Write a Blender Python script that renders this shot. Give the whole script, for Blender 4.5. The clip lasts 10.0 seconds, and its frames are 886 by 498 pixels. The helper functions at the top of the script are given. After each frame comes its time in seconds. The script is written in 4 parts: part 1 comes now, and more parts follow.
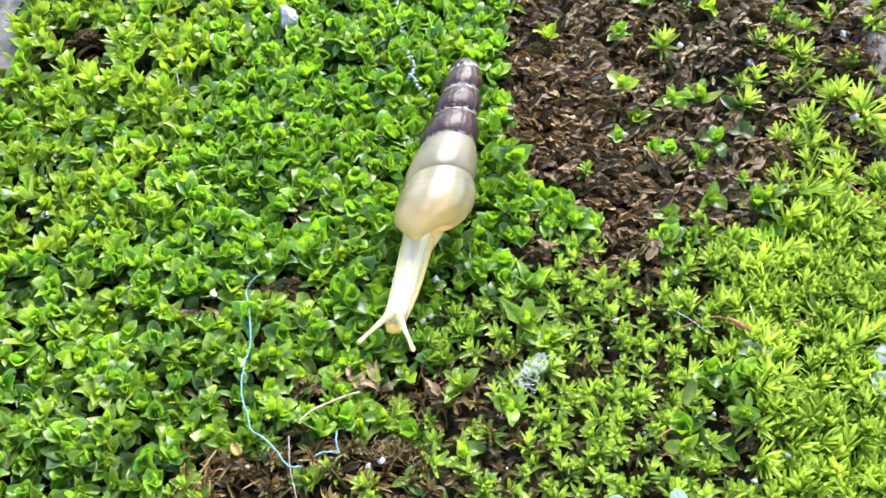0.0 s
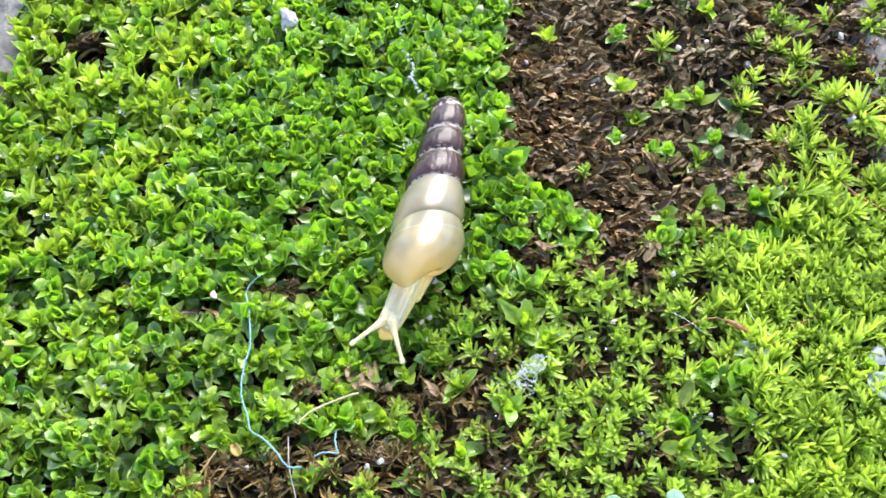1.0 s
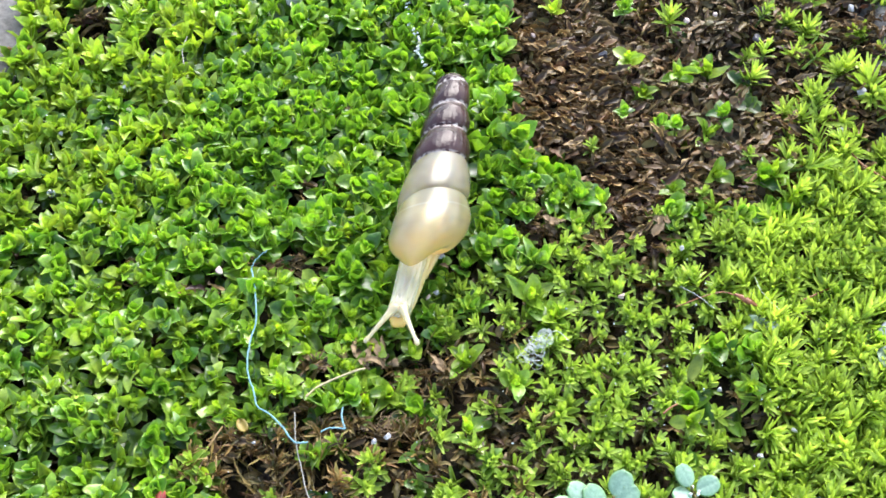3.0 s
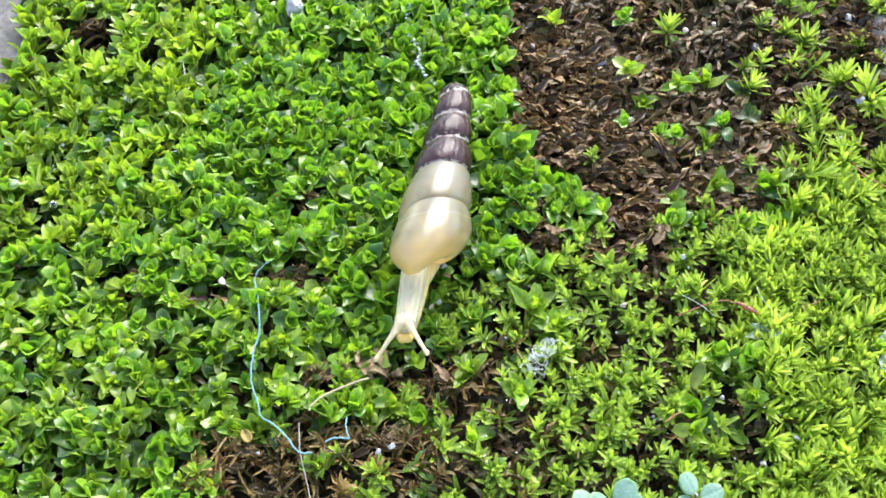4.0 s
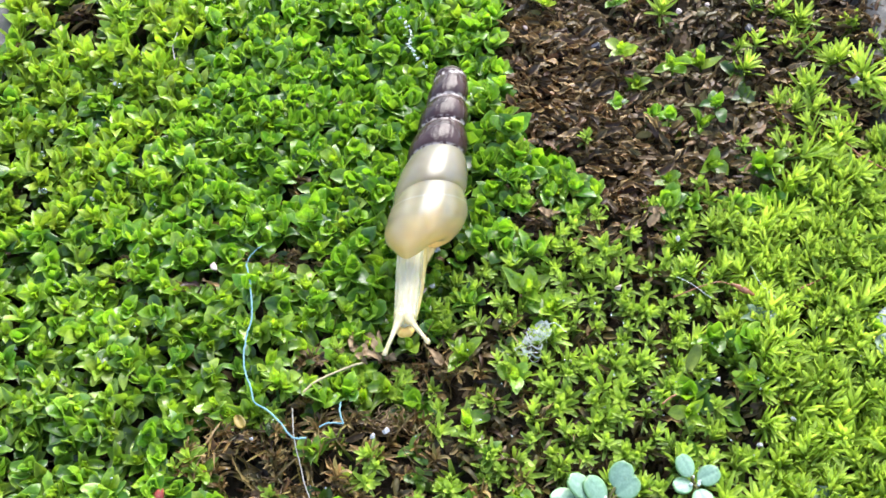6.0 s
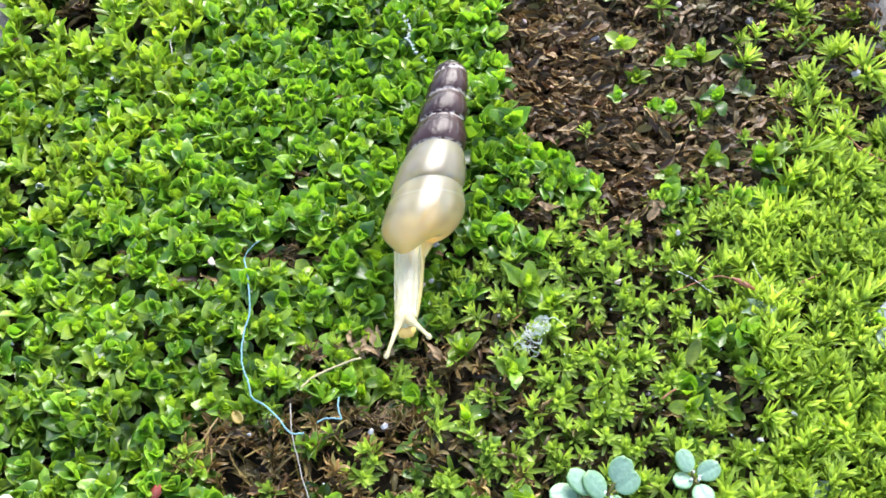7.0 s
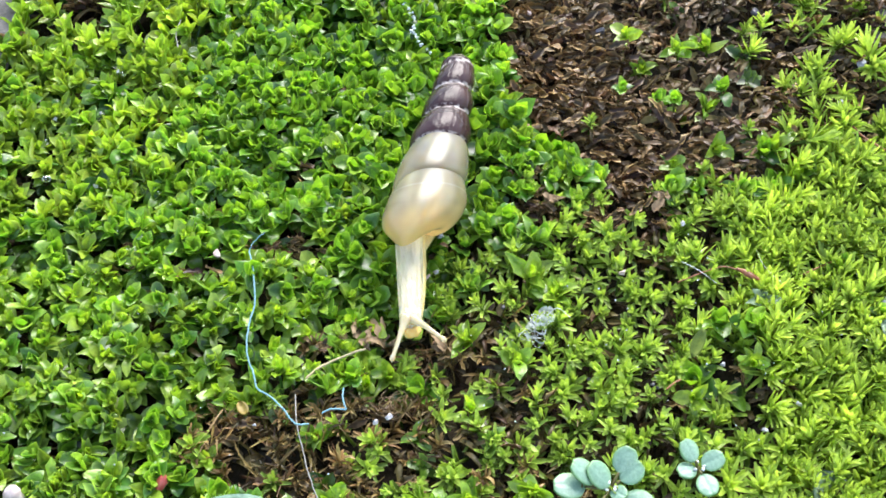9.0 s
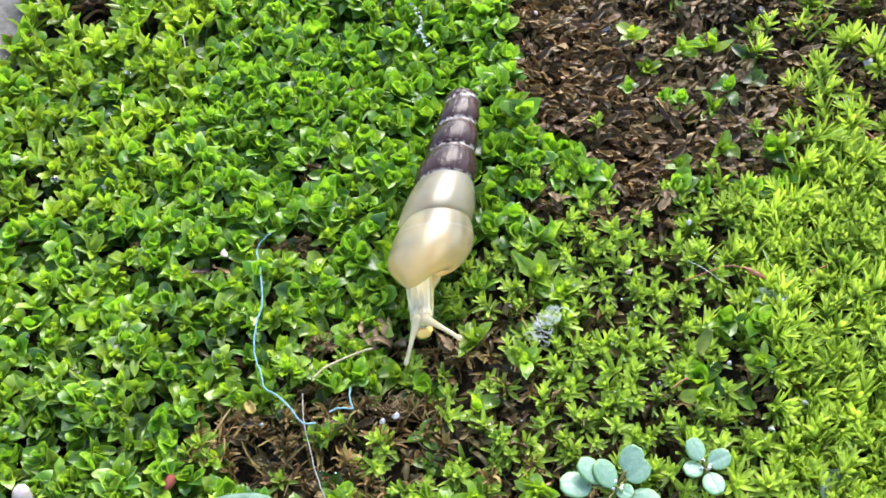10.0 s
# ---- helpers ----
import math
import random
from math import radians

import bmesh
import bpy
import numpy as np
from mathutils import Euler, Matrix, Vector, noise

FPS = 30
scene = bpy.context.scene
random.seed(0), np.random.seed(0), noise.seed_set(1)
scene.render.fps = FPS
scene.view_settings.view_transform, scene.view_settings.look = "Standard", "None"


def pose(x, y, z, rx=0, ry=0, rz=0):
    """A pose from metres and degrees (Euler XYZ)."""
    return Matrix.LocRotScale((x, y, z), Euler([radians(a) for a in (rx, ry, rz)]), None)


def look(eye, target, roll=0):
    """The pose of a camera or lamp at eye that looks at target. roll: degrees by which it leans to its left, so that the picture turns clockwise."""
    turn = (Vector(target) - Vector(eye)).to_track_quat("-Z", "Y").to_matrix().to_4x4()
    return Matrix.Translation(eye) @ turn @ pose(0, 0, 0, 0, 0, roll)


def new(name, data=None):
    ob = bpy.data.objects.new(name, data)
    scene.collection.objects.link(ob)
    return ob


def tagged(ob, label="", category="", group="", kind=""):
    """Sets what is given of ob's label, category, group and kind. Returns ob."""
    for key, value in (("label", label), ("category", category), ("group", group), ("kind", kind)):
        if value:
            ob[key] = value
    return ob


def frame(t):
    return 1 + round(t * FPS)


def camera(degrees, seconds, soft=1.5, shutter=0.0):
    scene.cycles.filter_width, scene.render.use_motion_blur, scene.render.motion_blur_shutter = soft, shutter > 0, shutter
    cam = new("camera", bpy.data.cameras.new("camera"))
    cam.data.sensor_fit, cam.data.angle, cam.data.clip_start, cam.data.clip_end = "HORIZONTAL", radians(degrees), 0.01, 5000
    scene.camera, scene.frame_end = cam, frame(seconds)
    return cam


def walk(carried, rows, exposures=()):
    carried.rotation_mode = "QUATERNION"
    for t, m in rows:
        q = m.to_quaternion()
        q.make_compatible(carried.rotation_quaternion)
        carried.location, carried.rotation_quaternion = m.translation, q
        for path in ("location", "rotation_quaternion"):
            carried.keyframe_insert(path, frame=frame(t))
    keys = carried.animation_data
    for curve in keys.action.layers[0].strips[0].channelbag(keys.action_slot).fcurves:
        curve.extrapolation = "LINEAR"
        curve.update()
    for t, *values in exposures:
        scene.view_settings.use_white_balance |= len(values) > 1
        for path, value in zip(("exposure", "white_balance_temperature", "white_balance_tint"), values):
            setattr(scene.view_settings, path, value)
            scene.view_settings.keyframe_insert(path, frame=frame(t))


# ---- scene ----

MM = 0.001  # plan numbers are in millimetres, the world in metres

# ---- camera and its walk ----
cam = camera(39.0, 10.0, soft=1.65)
PATH = [
    (0, -0.000, -38.688, 57.358, 34.000, 0.000, 0.000),
    (0.5, -0.113, -38.634, 57.507, 34.006, 0.004, -0.043),
    (1, 0.284, -38.878, 57.710, 34.047, 0.173, 0.063),
    (1.5, 0.223, -39.045, 57.586, 33.770, 0.371, 0.126),
    (2, 0.152, -39.013, 57.473, 33.283, 0.526, 0.236),
    (2.5, 0.378, -38.879, 57.077, 33.059, 0.535, 0.198),
    (4, -0.256, -38.955, 57.351, 33.558, 0.371, -0.316),
    (4.5, -0.434, -38.933, 57.094, 33.596, 0.304, -0.560),
    (5, -0.361, -38.939, 56.891, 33.465, 0.300, -0.718),
    (5.5, -0.313, -38.974, 56.872, 33.226, 0.313, -0.810),
    (7, -0.047, -38.925, 56.370, 32.981, 0.518, -0.863),
    (7.5, 0.012, -38.766, 56.243, 32.913, 0.485, -0.904),
    (8, 0.032, -38.908, 56.208, 32.876, 0.687, -0.820),
    (8.5, 0.250, -39.060, 56.220, 32.761, 0.800, -0.745),
    (9, 0.322, -39.205, 56.321, 32.804, 1.043, -0.698),
    (9.5, 0.447, -39.269, 56.333, 32.743, 1.208, -0.653),
    (10, 0.484, -39.295, 56.460, 32.781, 1.482, -0.574),
]
walk(cam, [(t, pose(x * MM, y * MM, z * MM, a, b, c)) for t, x, y, z, a, b, c in PATH],
     exposures=[(0, 1.93), (2.5, 1.83), (4.5, 1.77), (7.0, 1.75), (10, 1.69)])

# ---- world, sun, exposure ----
SUN_ELEVATION, SUN_AZIMUTH = 41.0, 18.0  # azimuth from +y towards +x
world = bpy.data.worlds.new("sky")
world.use_nodes = True
scene.world = world
sky = world.node_tree.nodes.new("ShaderNodeTexSky")
sky.sky_type, sky.sun_disc = "NISHITA", False
sky.sun_elevation, sky.sun_rotation = radians(SUN_ELEVATION), radians(SUN_AZIMUTH)
back = world.node_tree.nodes["Background"]
back.inputs[1].default_value = 0.15
grey = world.node_tree.nodes.new("ShaderNodeHueSaturation")  # thin cloud takes most of the blue out
grey.inputs["Saturation"].default_value = 0.78
world.node_tree.links.new(sky.outputs[0], grey.inputs["Color"])
world.node_tree.links.new(grey.outputs[0], back.inputs[0])
lamp = bpy.data.lights.new("sun", "SUN")
lamp.energy, lamp.angle, lamp.color = 2.35, radians(44), (1.0, 0.97, 0.92)
sun = new("sun", lamp)
ce, se = math.cos(radians(SUN_ELEVATION)), math.sin(radians(SUN_ELEVATION))
sun.matrix_world = look((math.sin(radians(SUN_AZIMUTH)) * ce, math.cos(radians(SUN_AZIMUTH)) * ce, se), (0, 0, 0))


# ---- materials ----
def tree_of(name):
    m = bpy.data.materials.new(name)
    m.use_nodes = True
    return m, m.node_tree, m.node_tree.nodes["Principled BSDF"]


def node(nt, kind, **sockets):
    n = nt.nodes.new("ShaderNode" + kind)
    for key, value in sockets.items():
        n.inputs[key.replace("_", " ")].default_value = value
    return n


def ramp(nt, source, *stops):
    r = nt.nodes.new("ShaderNodeValToRGB")
    e = r.color_ramp.elements
    while len(e) < len(stops):
        e.new(0.5)
    for k, (place, colour) in enumerate(stops):
        e[k].position, e[k].color = place, (*colour, 1)
    nt.links.new(source, r.inputs[0])
    return r.outputs[0]


def blend(nt, factor, a, b, mode="MIX"):
    n = nt.nodes.new("ShaderNodeMix")
    n.data_type, n.blend_type = "RGBA", mode
    for value, socket in ((factor, n.inputs[0]), (a, n.inputs[6]), (b, n.inputs[7])):
        if isinstance(value, (int, float)):
            socket.default_value = value
        elif isinstance(value, tuple):
            socket.default_value = (*value, 1)
        else:
            nt.links.new(value, socket)
    return n.outputs[2]


def grain(nt, scale, detail=3.0, rough=0.6, coords="Object"):
    c = nt.nodes.new("ShaderNodeTexCoord")
    n = node(nt, "TexNoise", Scale=scale, Detail=detail, Roughness=rough)
    nt.links.new(c.outputs[coords], n.inputs["Vector"])
    return n.outputs[0]


def bump(nt, bsdf, height, strength, distance):
    b = node(nt, "Bump", Strength=strength, Distance=distance)
    nt.links.new(height, b.inputs["Height"])
    nt.links.new(b.outputs[0], bsdf.inputs["Normal"])


def attribute(nt, name):
    a = nt.nodes.new("ShaderNodeAttribute")
    a.attribute_name = name
    return a.outputs["Fac"]


def leaf_material(name, tones, young, glow, see_through, rough=0.38, margin=(0.5, 0.62, 0.2), shine=0.4, spots=0.75):
    """Leaves: tones vary from leaf to leaf, young inner leaves are paler, light shines through a thin blade."""
    m, nt, bsdf = tree_of(name)
    geometry = nt.nodes.new("ShaderNodeNewGeometry")
    info = nt.nodes.new("ShaderNodeObjectInfo")
    add = nt.nodes.new("ShaderNodeMath")
    add.operation = "ADD"
    nt.links.new(geometry.outputs["Random Per Island"], add.inputs[0])
    nt.links.new(info.outputs["Random"], add.inputs[1])
    wrap = nt.nodes.new("ShaderNodeMath")
    wrap.operation = "FRACT"
    nt.links.new(add.outputs[0], wrap.inputs[0])
    base = ramp(nt, wrap.outputs[0], *[(k / (len(tones) - 1), c) for k, c in enumerate(tones)])
    base = blend(nt, attribute(nt, "dull"), base, (0.31, 0.32, 0.065))
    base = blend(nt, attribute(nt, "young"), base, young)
    # low tone is darker and bluer: shade among the leaves, put into their colour
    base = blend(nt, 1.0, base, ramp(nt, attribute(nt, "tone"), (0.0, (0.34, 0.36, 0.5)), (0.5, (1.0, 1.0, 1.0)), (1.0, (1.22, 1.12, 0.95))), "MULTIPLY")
    base = blend(nt, attribute(nt, "rim"), base, margin)
    patchy = ramp(nt, grain(nt, 260.0, 2.0, 0.5), (0.35, (0.72, 0.76, 0.7)), (0.65, (1.15, 1.12, 1.0)))
    base = blend(nt, 1.0, base, patchy, "MULTIPLY")
    fine = grain(nt, 5200.0, 2.0, 0.6)
    base = blend(nt, 0.35, base, ramp(nt, fine, (0.3, (0.55, 0.6, 0.5)), (0.7, (1.25, 1.2, 1.1))), "MULTIPLY")
    mottle = grain(nt, 1900.0, 3.0, 0.7)
    base = blend(nt, spots, base, ramp(nt, mottle, (0.32, (0.5, 0.56, 0.5)), (0.5, (1.0, 1.0, 1.0)), (0.68, (1.42, 1.3, 1.25))), "MULTIPLY")
    nt.links.new(base, bsdf.inputs["Base Color"])
    bsdf.inputs["Roughness"].default_value = rough
    bsdf.inputs["Specular IOR Level"].default_value = shine
    bump(nt, bsdf, mottle, 0.45, 0.00007)
    thin = nt.nodes.new("ShaderNodeBsdfTranslucent")
    nt.links.new(blend(nt, 1.0, base, glow, "MULTIPLY"), thin.inputs["Color"])
    mix = nt.nodes.new("ShaderNodeMixShader")
    mix.inputs[0].default_value = see_through
    nt.links.new(bsdf.outputs[0], mix.inputs[1])
    nt.links.new(thin.outputs[0], mix.inputs[2])
    nt.links.new(mix.outputs[0], nt.nodes["Material Output"].inputs["Surface"])
    return m


def plain_material(name, dark, light, scale, rough=0.5, relief=0.3, depth=0.00005, spec=0.5, sss=0.0, transmission=0.0, thin=0.0, run=1.0):
    m, nt, bsdf = tree_of(name)
    g = grain(nt, scale)
    if run < 1.0:  # wrinkles that run lengthwise
        way = node(nt, "Mapping", Scale=(1.0, run, 1.0))
        noise_node = g.node
        nt.links.new(noise_node.inputs["Vector"].links[0].from_socket, way.inputs["Vector"])
        nt.links.new(way.outputs[0], noise_node.inputs["Vector"])
    nt.links.new(ramp(nt, g, (0.3, dark), (0.7, light)), bsdf.inputs["Base Color"])
    bsdf.inputs["Roughness"].default_value = rough
    bsdf.inputs["Specular IOR Level"].default_value = spec
    bsdf.inputs["Subsurface Weight"].default_value = sss
    bsdf.inputs["Subsurface Radius"].default_value = (0.0018, 0.0014, 0.0008)
    bsdf.inputs["Subsurface Scale"].default_value = 0.25 if sss < 0.9 else 0.4
    bsdf.inputs["Transmission Weight"].default_value = transmission
    bump(nt, bsdf, g, relief, depth)
    if run < 1.0:  # a wet film
        bsdf.inputs["Coat Weight"].default_value = 0.6
        bsdf.inputs["Coat Roughness"].default_value = 0.12
        nt.links.new(bsdf.inputs["Normal"].links[0].from_socket, bsdf.inputs["Coat Normal"])
    if thin:  # watery tissue lets light straight through
        clear = nt.nodes.new("ShaderNodeBsdfTransparent")
        clear.inputs["Color"].default_value = (1.0, 0.97, 0.86, 1)
        mix = nt.nodes.new("ShaderNodeMixShader")
        mix.inputs[0].default_value = thin
        nt.links.new(bsdf.outputs[0], mix.inputs[1])
        nt.links.new(clear.outputs[0], mix.inputs[2])
        nt.links.new(mix.outputs[0], nt.nodes["Material Output"].inputs["Surface"])
    return m


def ground_material():
    m, nt, bsdf = tree_of("soil_and_stone")
    coarse, fine = grain(nt, 90.0, 4.0), grain(nt, 1400.0, 5.0, 0.7)
    soil = ramp(nt, fine, (0.3, (0.010, 0.007, 0.005)), (0.55, (0.035, 0.024, 0.014)), (0.75, (0.08, 0.055, 0.032)))
    soil = blend(nt, ramp(nt, grain(nt, 330.0, 3.0), (0.45, (0, 0, 0)), (0.7, (0.7, 0.7, 0.7))), soil, (0.050, 0.056, 0.040))  # a film of algae
    stone = ramp(nt, fine, (0.3, (0.10, 0.095, 0.09)), (0.7, (0.26, 0.245, 0.23)))
    nt.links.new(blend(nt, attribute(nt, "stone"), soil, stone), bsdf.inputs["Base Color"])
    bsdf.inputs["Roughness"].default_value = 0.85
    bsdf.inputs["Specular IOR Level"].default_value = 0.15
    both = nt.nodes.new("ShaderNodeMath")
    both.operation = "ADD"
    nt.links.new(coarse, both.inputs[0])
    nt.links.new(fine, both.inputs[1])
    bump(nt, bsdf, both.outputs[0], 0.8, 0.0003)
    return m


def shell_material(name, tones, sutures, band, rough, sss, ripple, clear=0.0, ior=1.75):
    """Polished shell: tones in clouds, growth lines across the whorl, pale crust along the sutures."""
    m, nt, bsdf = tree_of(name)
    cloud, fine = grain(nt, 420.0, 2.0), grain(nt, 3200.0, 3.0)
    base = ramp(nt, cloud, *[(0.3 + 0.4 * k / (len(tones) - 1), c) for k, c in enumerate(tones)])
    across = attribute(nt, "across")
    if band:
        base = blend(nt, ramp(nt, across, (0.22, (0, 0, 0)), (0.235, (0.8,) * 3), (0.245, (0.8,) * 3), (0.262, (0, 0, 0))), base, band)
        base = blend(nt, ramp(nt, across, (0.5, (0, 0, 0)), (0.92, (1, 1, 1))), base, (1.0, 0.75, 0.36))
    crust = blend(nt, 1.0, ramp(nt, across, (0.0, (1, 1, 1)), (0.035 if band else 0.14, (0, 0, 0)), (0.92, (0, 0, 0)), (1.0, (0, 0, 0) if band else (1, 1, 1))), ramp(nt, fine, (0.43, (0, 0, 0)), (0.54, (1, 1, 1))), "MULTIPLY")
    base = blend(nt, crust, base, sutures)
    nt.links.new(base, bsdf.inputs["Base Color"])
    bsdf.inputs["Roughness"].default_value = 0.5
    bsdf.inputs["Specular IOR Level"].default_value = 0.0
    bsdf.inputs["Subsurface Weight"].default_value = sss
    bsdf.inputs["Subsurface Radius"].default_value = (0.0022, 0.0018, 0.0010)
    bsdf.inputs["Subsurface Scale"].default_value = 0.5
    under = bsdf.outputs[0]
    if clear:
        lit = nt.nodes.new("ShaderNodeBsdfTranslucent")  # daylight shines through the thin wall
        nt.links.new(blend(nt, 1.0, base, (1.45, 1.32, 1.1), "MULTIPLY"), lit.inputs["Color"])
        wall = nt.nodes.new("ShaderNodeMixShader")
        wall.inputs[0].default_value = 0.65
        nt.links.new(under, wall.inputs[1])
        nt.links.new(lit.outputs[0], wall.inputs[2])
        under = wall.outputs[0]
        glass = nt.nodes.new("ShaderNodeBsdfTransparent")
        nt.links.new(blend(nt, ramp(nt, across, (0.5, (0, 0, 0)), (0.85, (1, 1, 1))), (0.99, 0.97, 0.91), (1.0, 0.93, 0.72)), glass.inputs["Color"])
        body = nt.nodes.new("ShaderNodeMixShader")
        solid = ramp(nt, cloud, (0.35, (clear,) * 3), (0.62, (clear + 0.12,) * 3))
        nt.links.new(blend(nt, ramp(nt, across, (0.5, (0, 0, 0)), (0.85, (1, 1, 1))), solid, (0.8, 0.8, 0.8)), body.inputs[0])
        nt.links.new(glass.outputs[0], body.inputs[1])
        nt.links.new(under, body.inputs[2])
        under = body.outputs[0]
    skin = nt.nodes.new("ShaderNodeBsdfGlossy")
    skin.inputs["Roughness"].default_value = rough
    skin.inputs["Anisotropy"].default_value = 0.45  # fine spiral lines draw the sheen out along the shell
    round_axis = nt.nodes.new("ShaderNodeTangent")
    round_axis.direction_type, round_axis.axis = "RADIAL", "Y"
    nt.links.new(round_axis.outputs[0], skin.inputs["Tangent"])
    fresnel = node(nt, "Fresnel", IOR=ior)
    gloss = nt.nodes.new("ShaderNodeMixShader")
    nt.links.new(fresnel.outputs[0], gloss.inputs[0])
    nt.links.new(under, gloss.inputs[1])
    nt.links.new(skin.outputs[0], gloss.inputs[2])
    nt.links.new(gloss.outputs[0], nt.nodes["Material Output"].inputs["Surface"])
    wave = node(nt, "TexNoise", Scale=30.0, Detail=2.0)
    turn = attribute(nt, "turn")
    joined = nt.nodes.new("ShaderNodeCombineXYZ")
    nt.links.new(turn, joined.inputs[0])
    nt.links.new(joined.outputs[0], wave.inputs["Vector"])
    both = nt.nodes.new("ShaderNodeMath")
    both.operation = "ADD"
    nt.links.new(wave.outputs[0], both.inputs[0])
    nt.links.new(cloud, both.inputs[1])
    if ripple > 0.3:
        nt.links.new(fine, both.inputs[1])
    bump(nt, skin, both.outputs[0], ripple, 0.00007 if ripple > 0.3 else 0.00006)
    return m


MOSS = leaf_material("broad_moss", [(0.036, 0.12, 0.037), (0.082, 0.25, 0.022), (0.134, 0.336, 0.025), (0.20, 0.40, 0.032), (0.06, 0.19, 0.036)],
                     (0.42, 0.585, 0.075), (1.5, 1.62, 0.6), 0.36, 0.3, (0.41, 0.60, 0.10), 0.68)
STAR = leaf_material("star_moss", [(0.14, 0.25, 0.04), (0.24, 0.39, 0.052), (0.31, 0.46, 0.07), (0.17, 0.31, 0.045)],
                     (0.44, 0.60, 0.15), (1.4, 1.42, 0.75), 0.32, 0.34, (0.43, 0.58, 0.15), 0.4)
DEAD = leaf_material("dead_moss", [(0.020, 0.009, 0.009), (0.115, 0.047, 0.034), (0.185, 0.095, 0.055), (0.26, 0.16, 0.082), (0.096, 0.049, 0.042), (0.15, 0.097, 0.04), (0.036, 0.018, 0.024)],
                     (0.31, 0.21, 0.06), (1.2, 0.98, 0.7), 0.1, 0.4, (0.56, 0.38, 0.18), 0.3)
STEM = plain_material("moss_stem", (0.06, 0.05, 0.015), (0.14, 0.13, 0.03), 2000.0)
GROUND = ground_material()
SHELL_DARK = shell_material("dark_shell", [(0.013, 0.006, 0.008), (0.030, 0.014, 0.016), (0.050, 0.024, 0.025)], (0.5, 0.45, 0.43), None, 0.2, 0.0, 1.0, 0.0, 1.44)
SHELL_PALE = shell_material("pale_shell", [(0.67, 0.61, 0.47), (0.715, 0.655, 0.505), (0.76, 0.695, 0.535)], (0.62, 0.58, 0.45), (0.86, 0.83, 0.72), 0.26, 0.7, 0.1, 0.32, 1.62)
FLESH = plain_material("snail_flesh", (0.58, 0.505, 0.32), (0.68, 0.60, 0.405), 3200.0, 0.24, 0.9, 0.0002, 0.4, 0.9, 0.0, 0.0, 0.25)
COIL = plain_material("coiled_flesh", (0.55, 0.51, 0.40), (0.66, 0.62, 0.50), 600.0, 0.5, 0.2, 0.00005, 0.2, 0.9, 0.0, 0.82)
FOOT = plain_material("snail_foot", (0.74, 0.48, 0.13), (0.80, 0.56, 0.19), 2200.0, 0.3, 0.4, 0.00005, 0.5, 0.6)
TENTACLE = plain_material("snail_tentacle", (0.56, 0.49, 0.31), (0.66, 0.59, 0.40), 3000.0, 0.12, 0.2, 0.00003, 0.9, 0.4, 0.0, 0.4, 0.95)
SOLE = plain_material("snail_sole", (0.54, 0.41, 0.15), (0.62, 0.49, 0.21), 2200.0, 0.25, 0.4, 0.00005, 0.6, 0.6)
QUARTZ = plain_material("quartz", (0.30, 0.30, 0.33), (0.50, 0.49, 0.52), 2500.0, 0.3, 0.5, 0.0001)
CHALK = plain_material("chalk", (0.30, 0.28, 0.32), (0.62, 0.58, 0.62), 1500.0, 0.7, 0.6, 0.0001)
PALESTONE = plain_material("pale_stone", (0.17, 0.20, 0.22), (0.30, 0.33, 0.35), 900.0, 0.7, 0.6, 0.0001)
PINK = plain_material("pink_grain", (0.40, 0.27, 0.25), (0.54, 0.44, 0.40), 2500.0, 0.4, 0.5, 0.0001)
DARKGRAIN = plain_material("dark_grain", (0.015, 0.015, 0.02), (0.06, 0.055, 0.07), 1500.0, 0.4, 0.5, 0.0001)
FILM = plain_material("clear_film", (0.70, 0.74, 0.78), (0.84, 0.87, 0.9), 3000.0, 0.12, 0.3, 0.00003, 0.9, 0.0, 0.0, 0.5)
WATER = plain_material("slime", (0.82, 0.92, 0.95), (0.95, 0.99, 1.0), 300.0, 0.06, 0.02, 0.00002, 0.8, 0.0, 0.6)
CLEAR = plain_material("clear_water", (0.97, 0.99, 1.0), (0.99, 1.0, 1.0), 300.0, 0.02, 0.01, 0.00001, 0.5, 0.0, 1.0)
BLUE = plain_material("blue_thread", (0.09, 0.22, 0.27), (0.19, 0.34, 0.39), 4000.0, 0.6, 0.4)
HAIR = plain_material("grey_hair", (0.16, 0.15, 0.14), (0.34, 0.32, 0.3), 2000.0, 0.4, 0.2)
STRAW = plain_material("straw", (0.28, 0.23, 0.12), (0.42, 0.36, 0.22), 2500.0, 0.55, 0.4)
TAN = plain_material("tan_flake", (0.14, 0.088, 0.042), (0.31, 0.21, 0.11), 3500.0, 0.6, 0.5)
RUST = plain_material("rust_stalk", (0.15, 0.05, 0.02), (0.30, 0.11, 0.05), 3500.0, 0.4, 0.3)
RED = plain_material("red_bud", (0.4, 0.05, 0.05), (0.56, 0.12, 0.1), 1500.0, 0.4, 0.3)
LINT = plain_material("white_lint", (0.68, 0.70, 0.71), (0.82, 0.83, 0.84), 3000.0, 0.2, 0.2, 0.00003, 0.8, 0.0, 0.15)
SEEDLING = leaf_material("seedling_leaf", [(0.24, 0.41, 0.34), (0.30, 0.47, 0.41), (0.27, 0.44, 0.38)], (0.4, 0.6, 0.5), (1.2, 1.3, 1.0), 0.25, 0.36, (0.24, 0.45, 0.2), 0.6, 0.35)
GREYLEAF = leaf_material("grey_leaf", [(0.18, 0.26, 0.2), (0.24, 0.33, 0.26)], (0.3, 0.4, 0.3), (1.1, 1.2, 1.0), 0.15, 0.5)
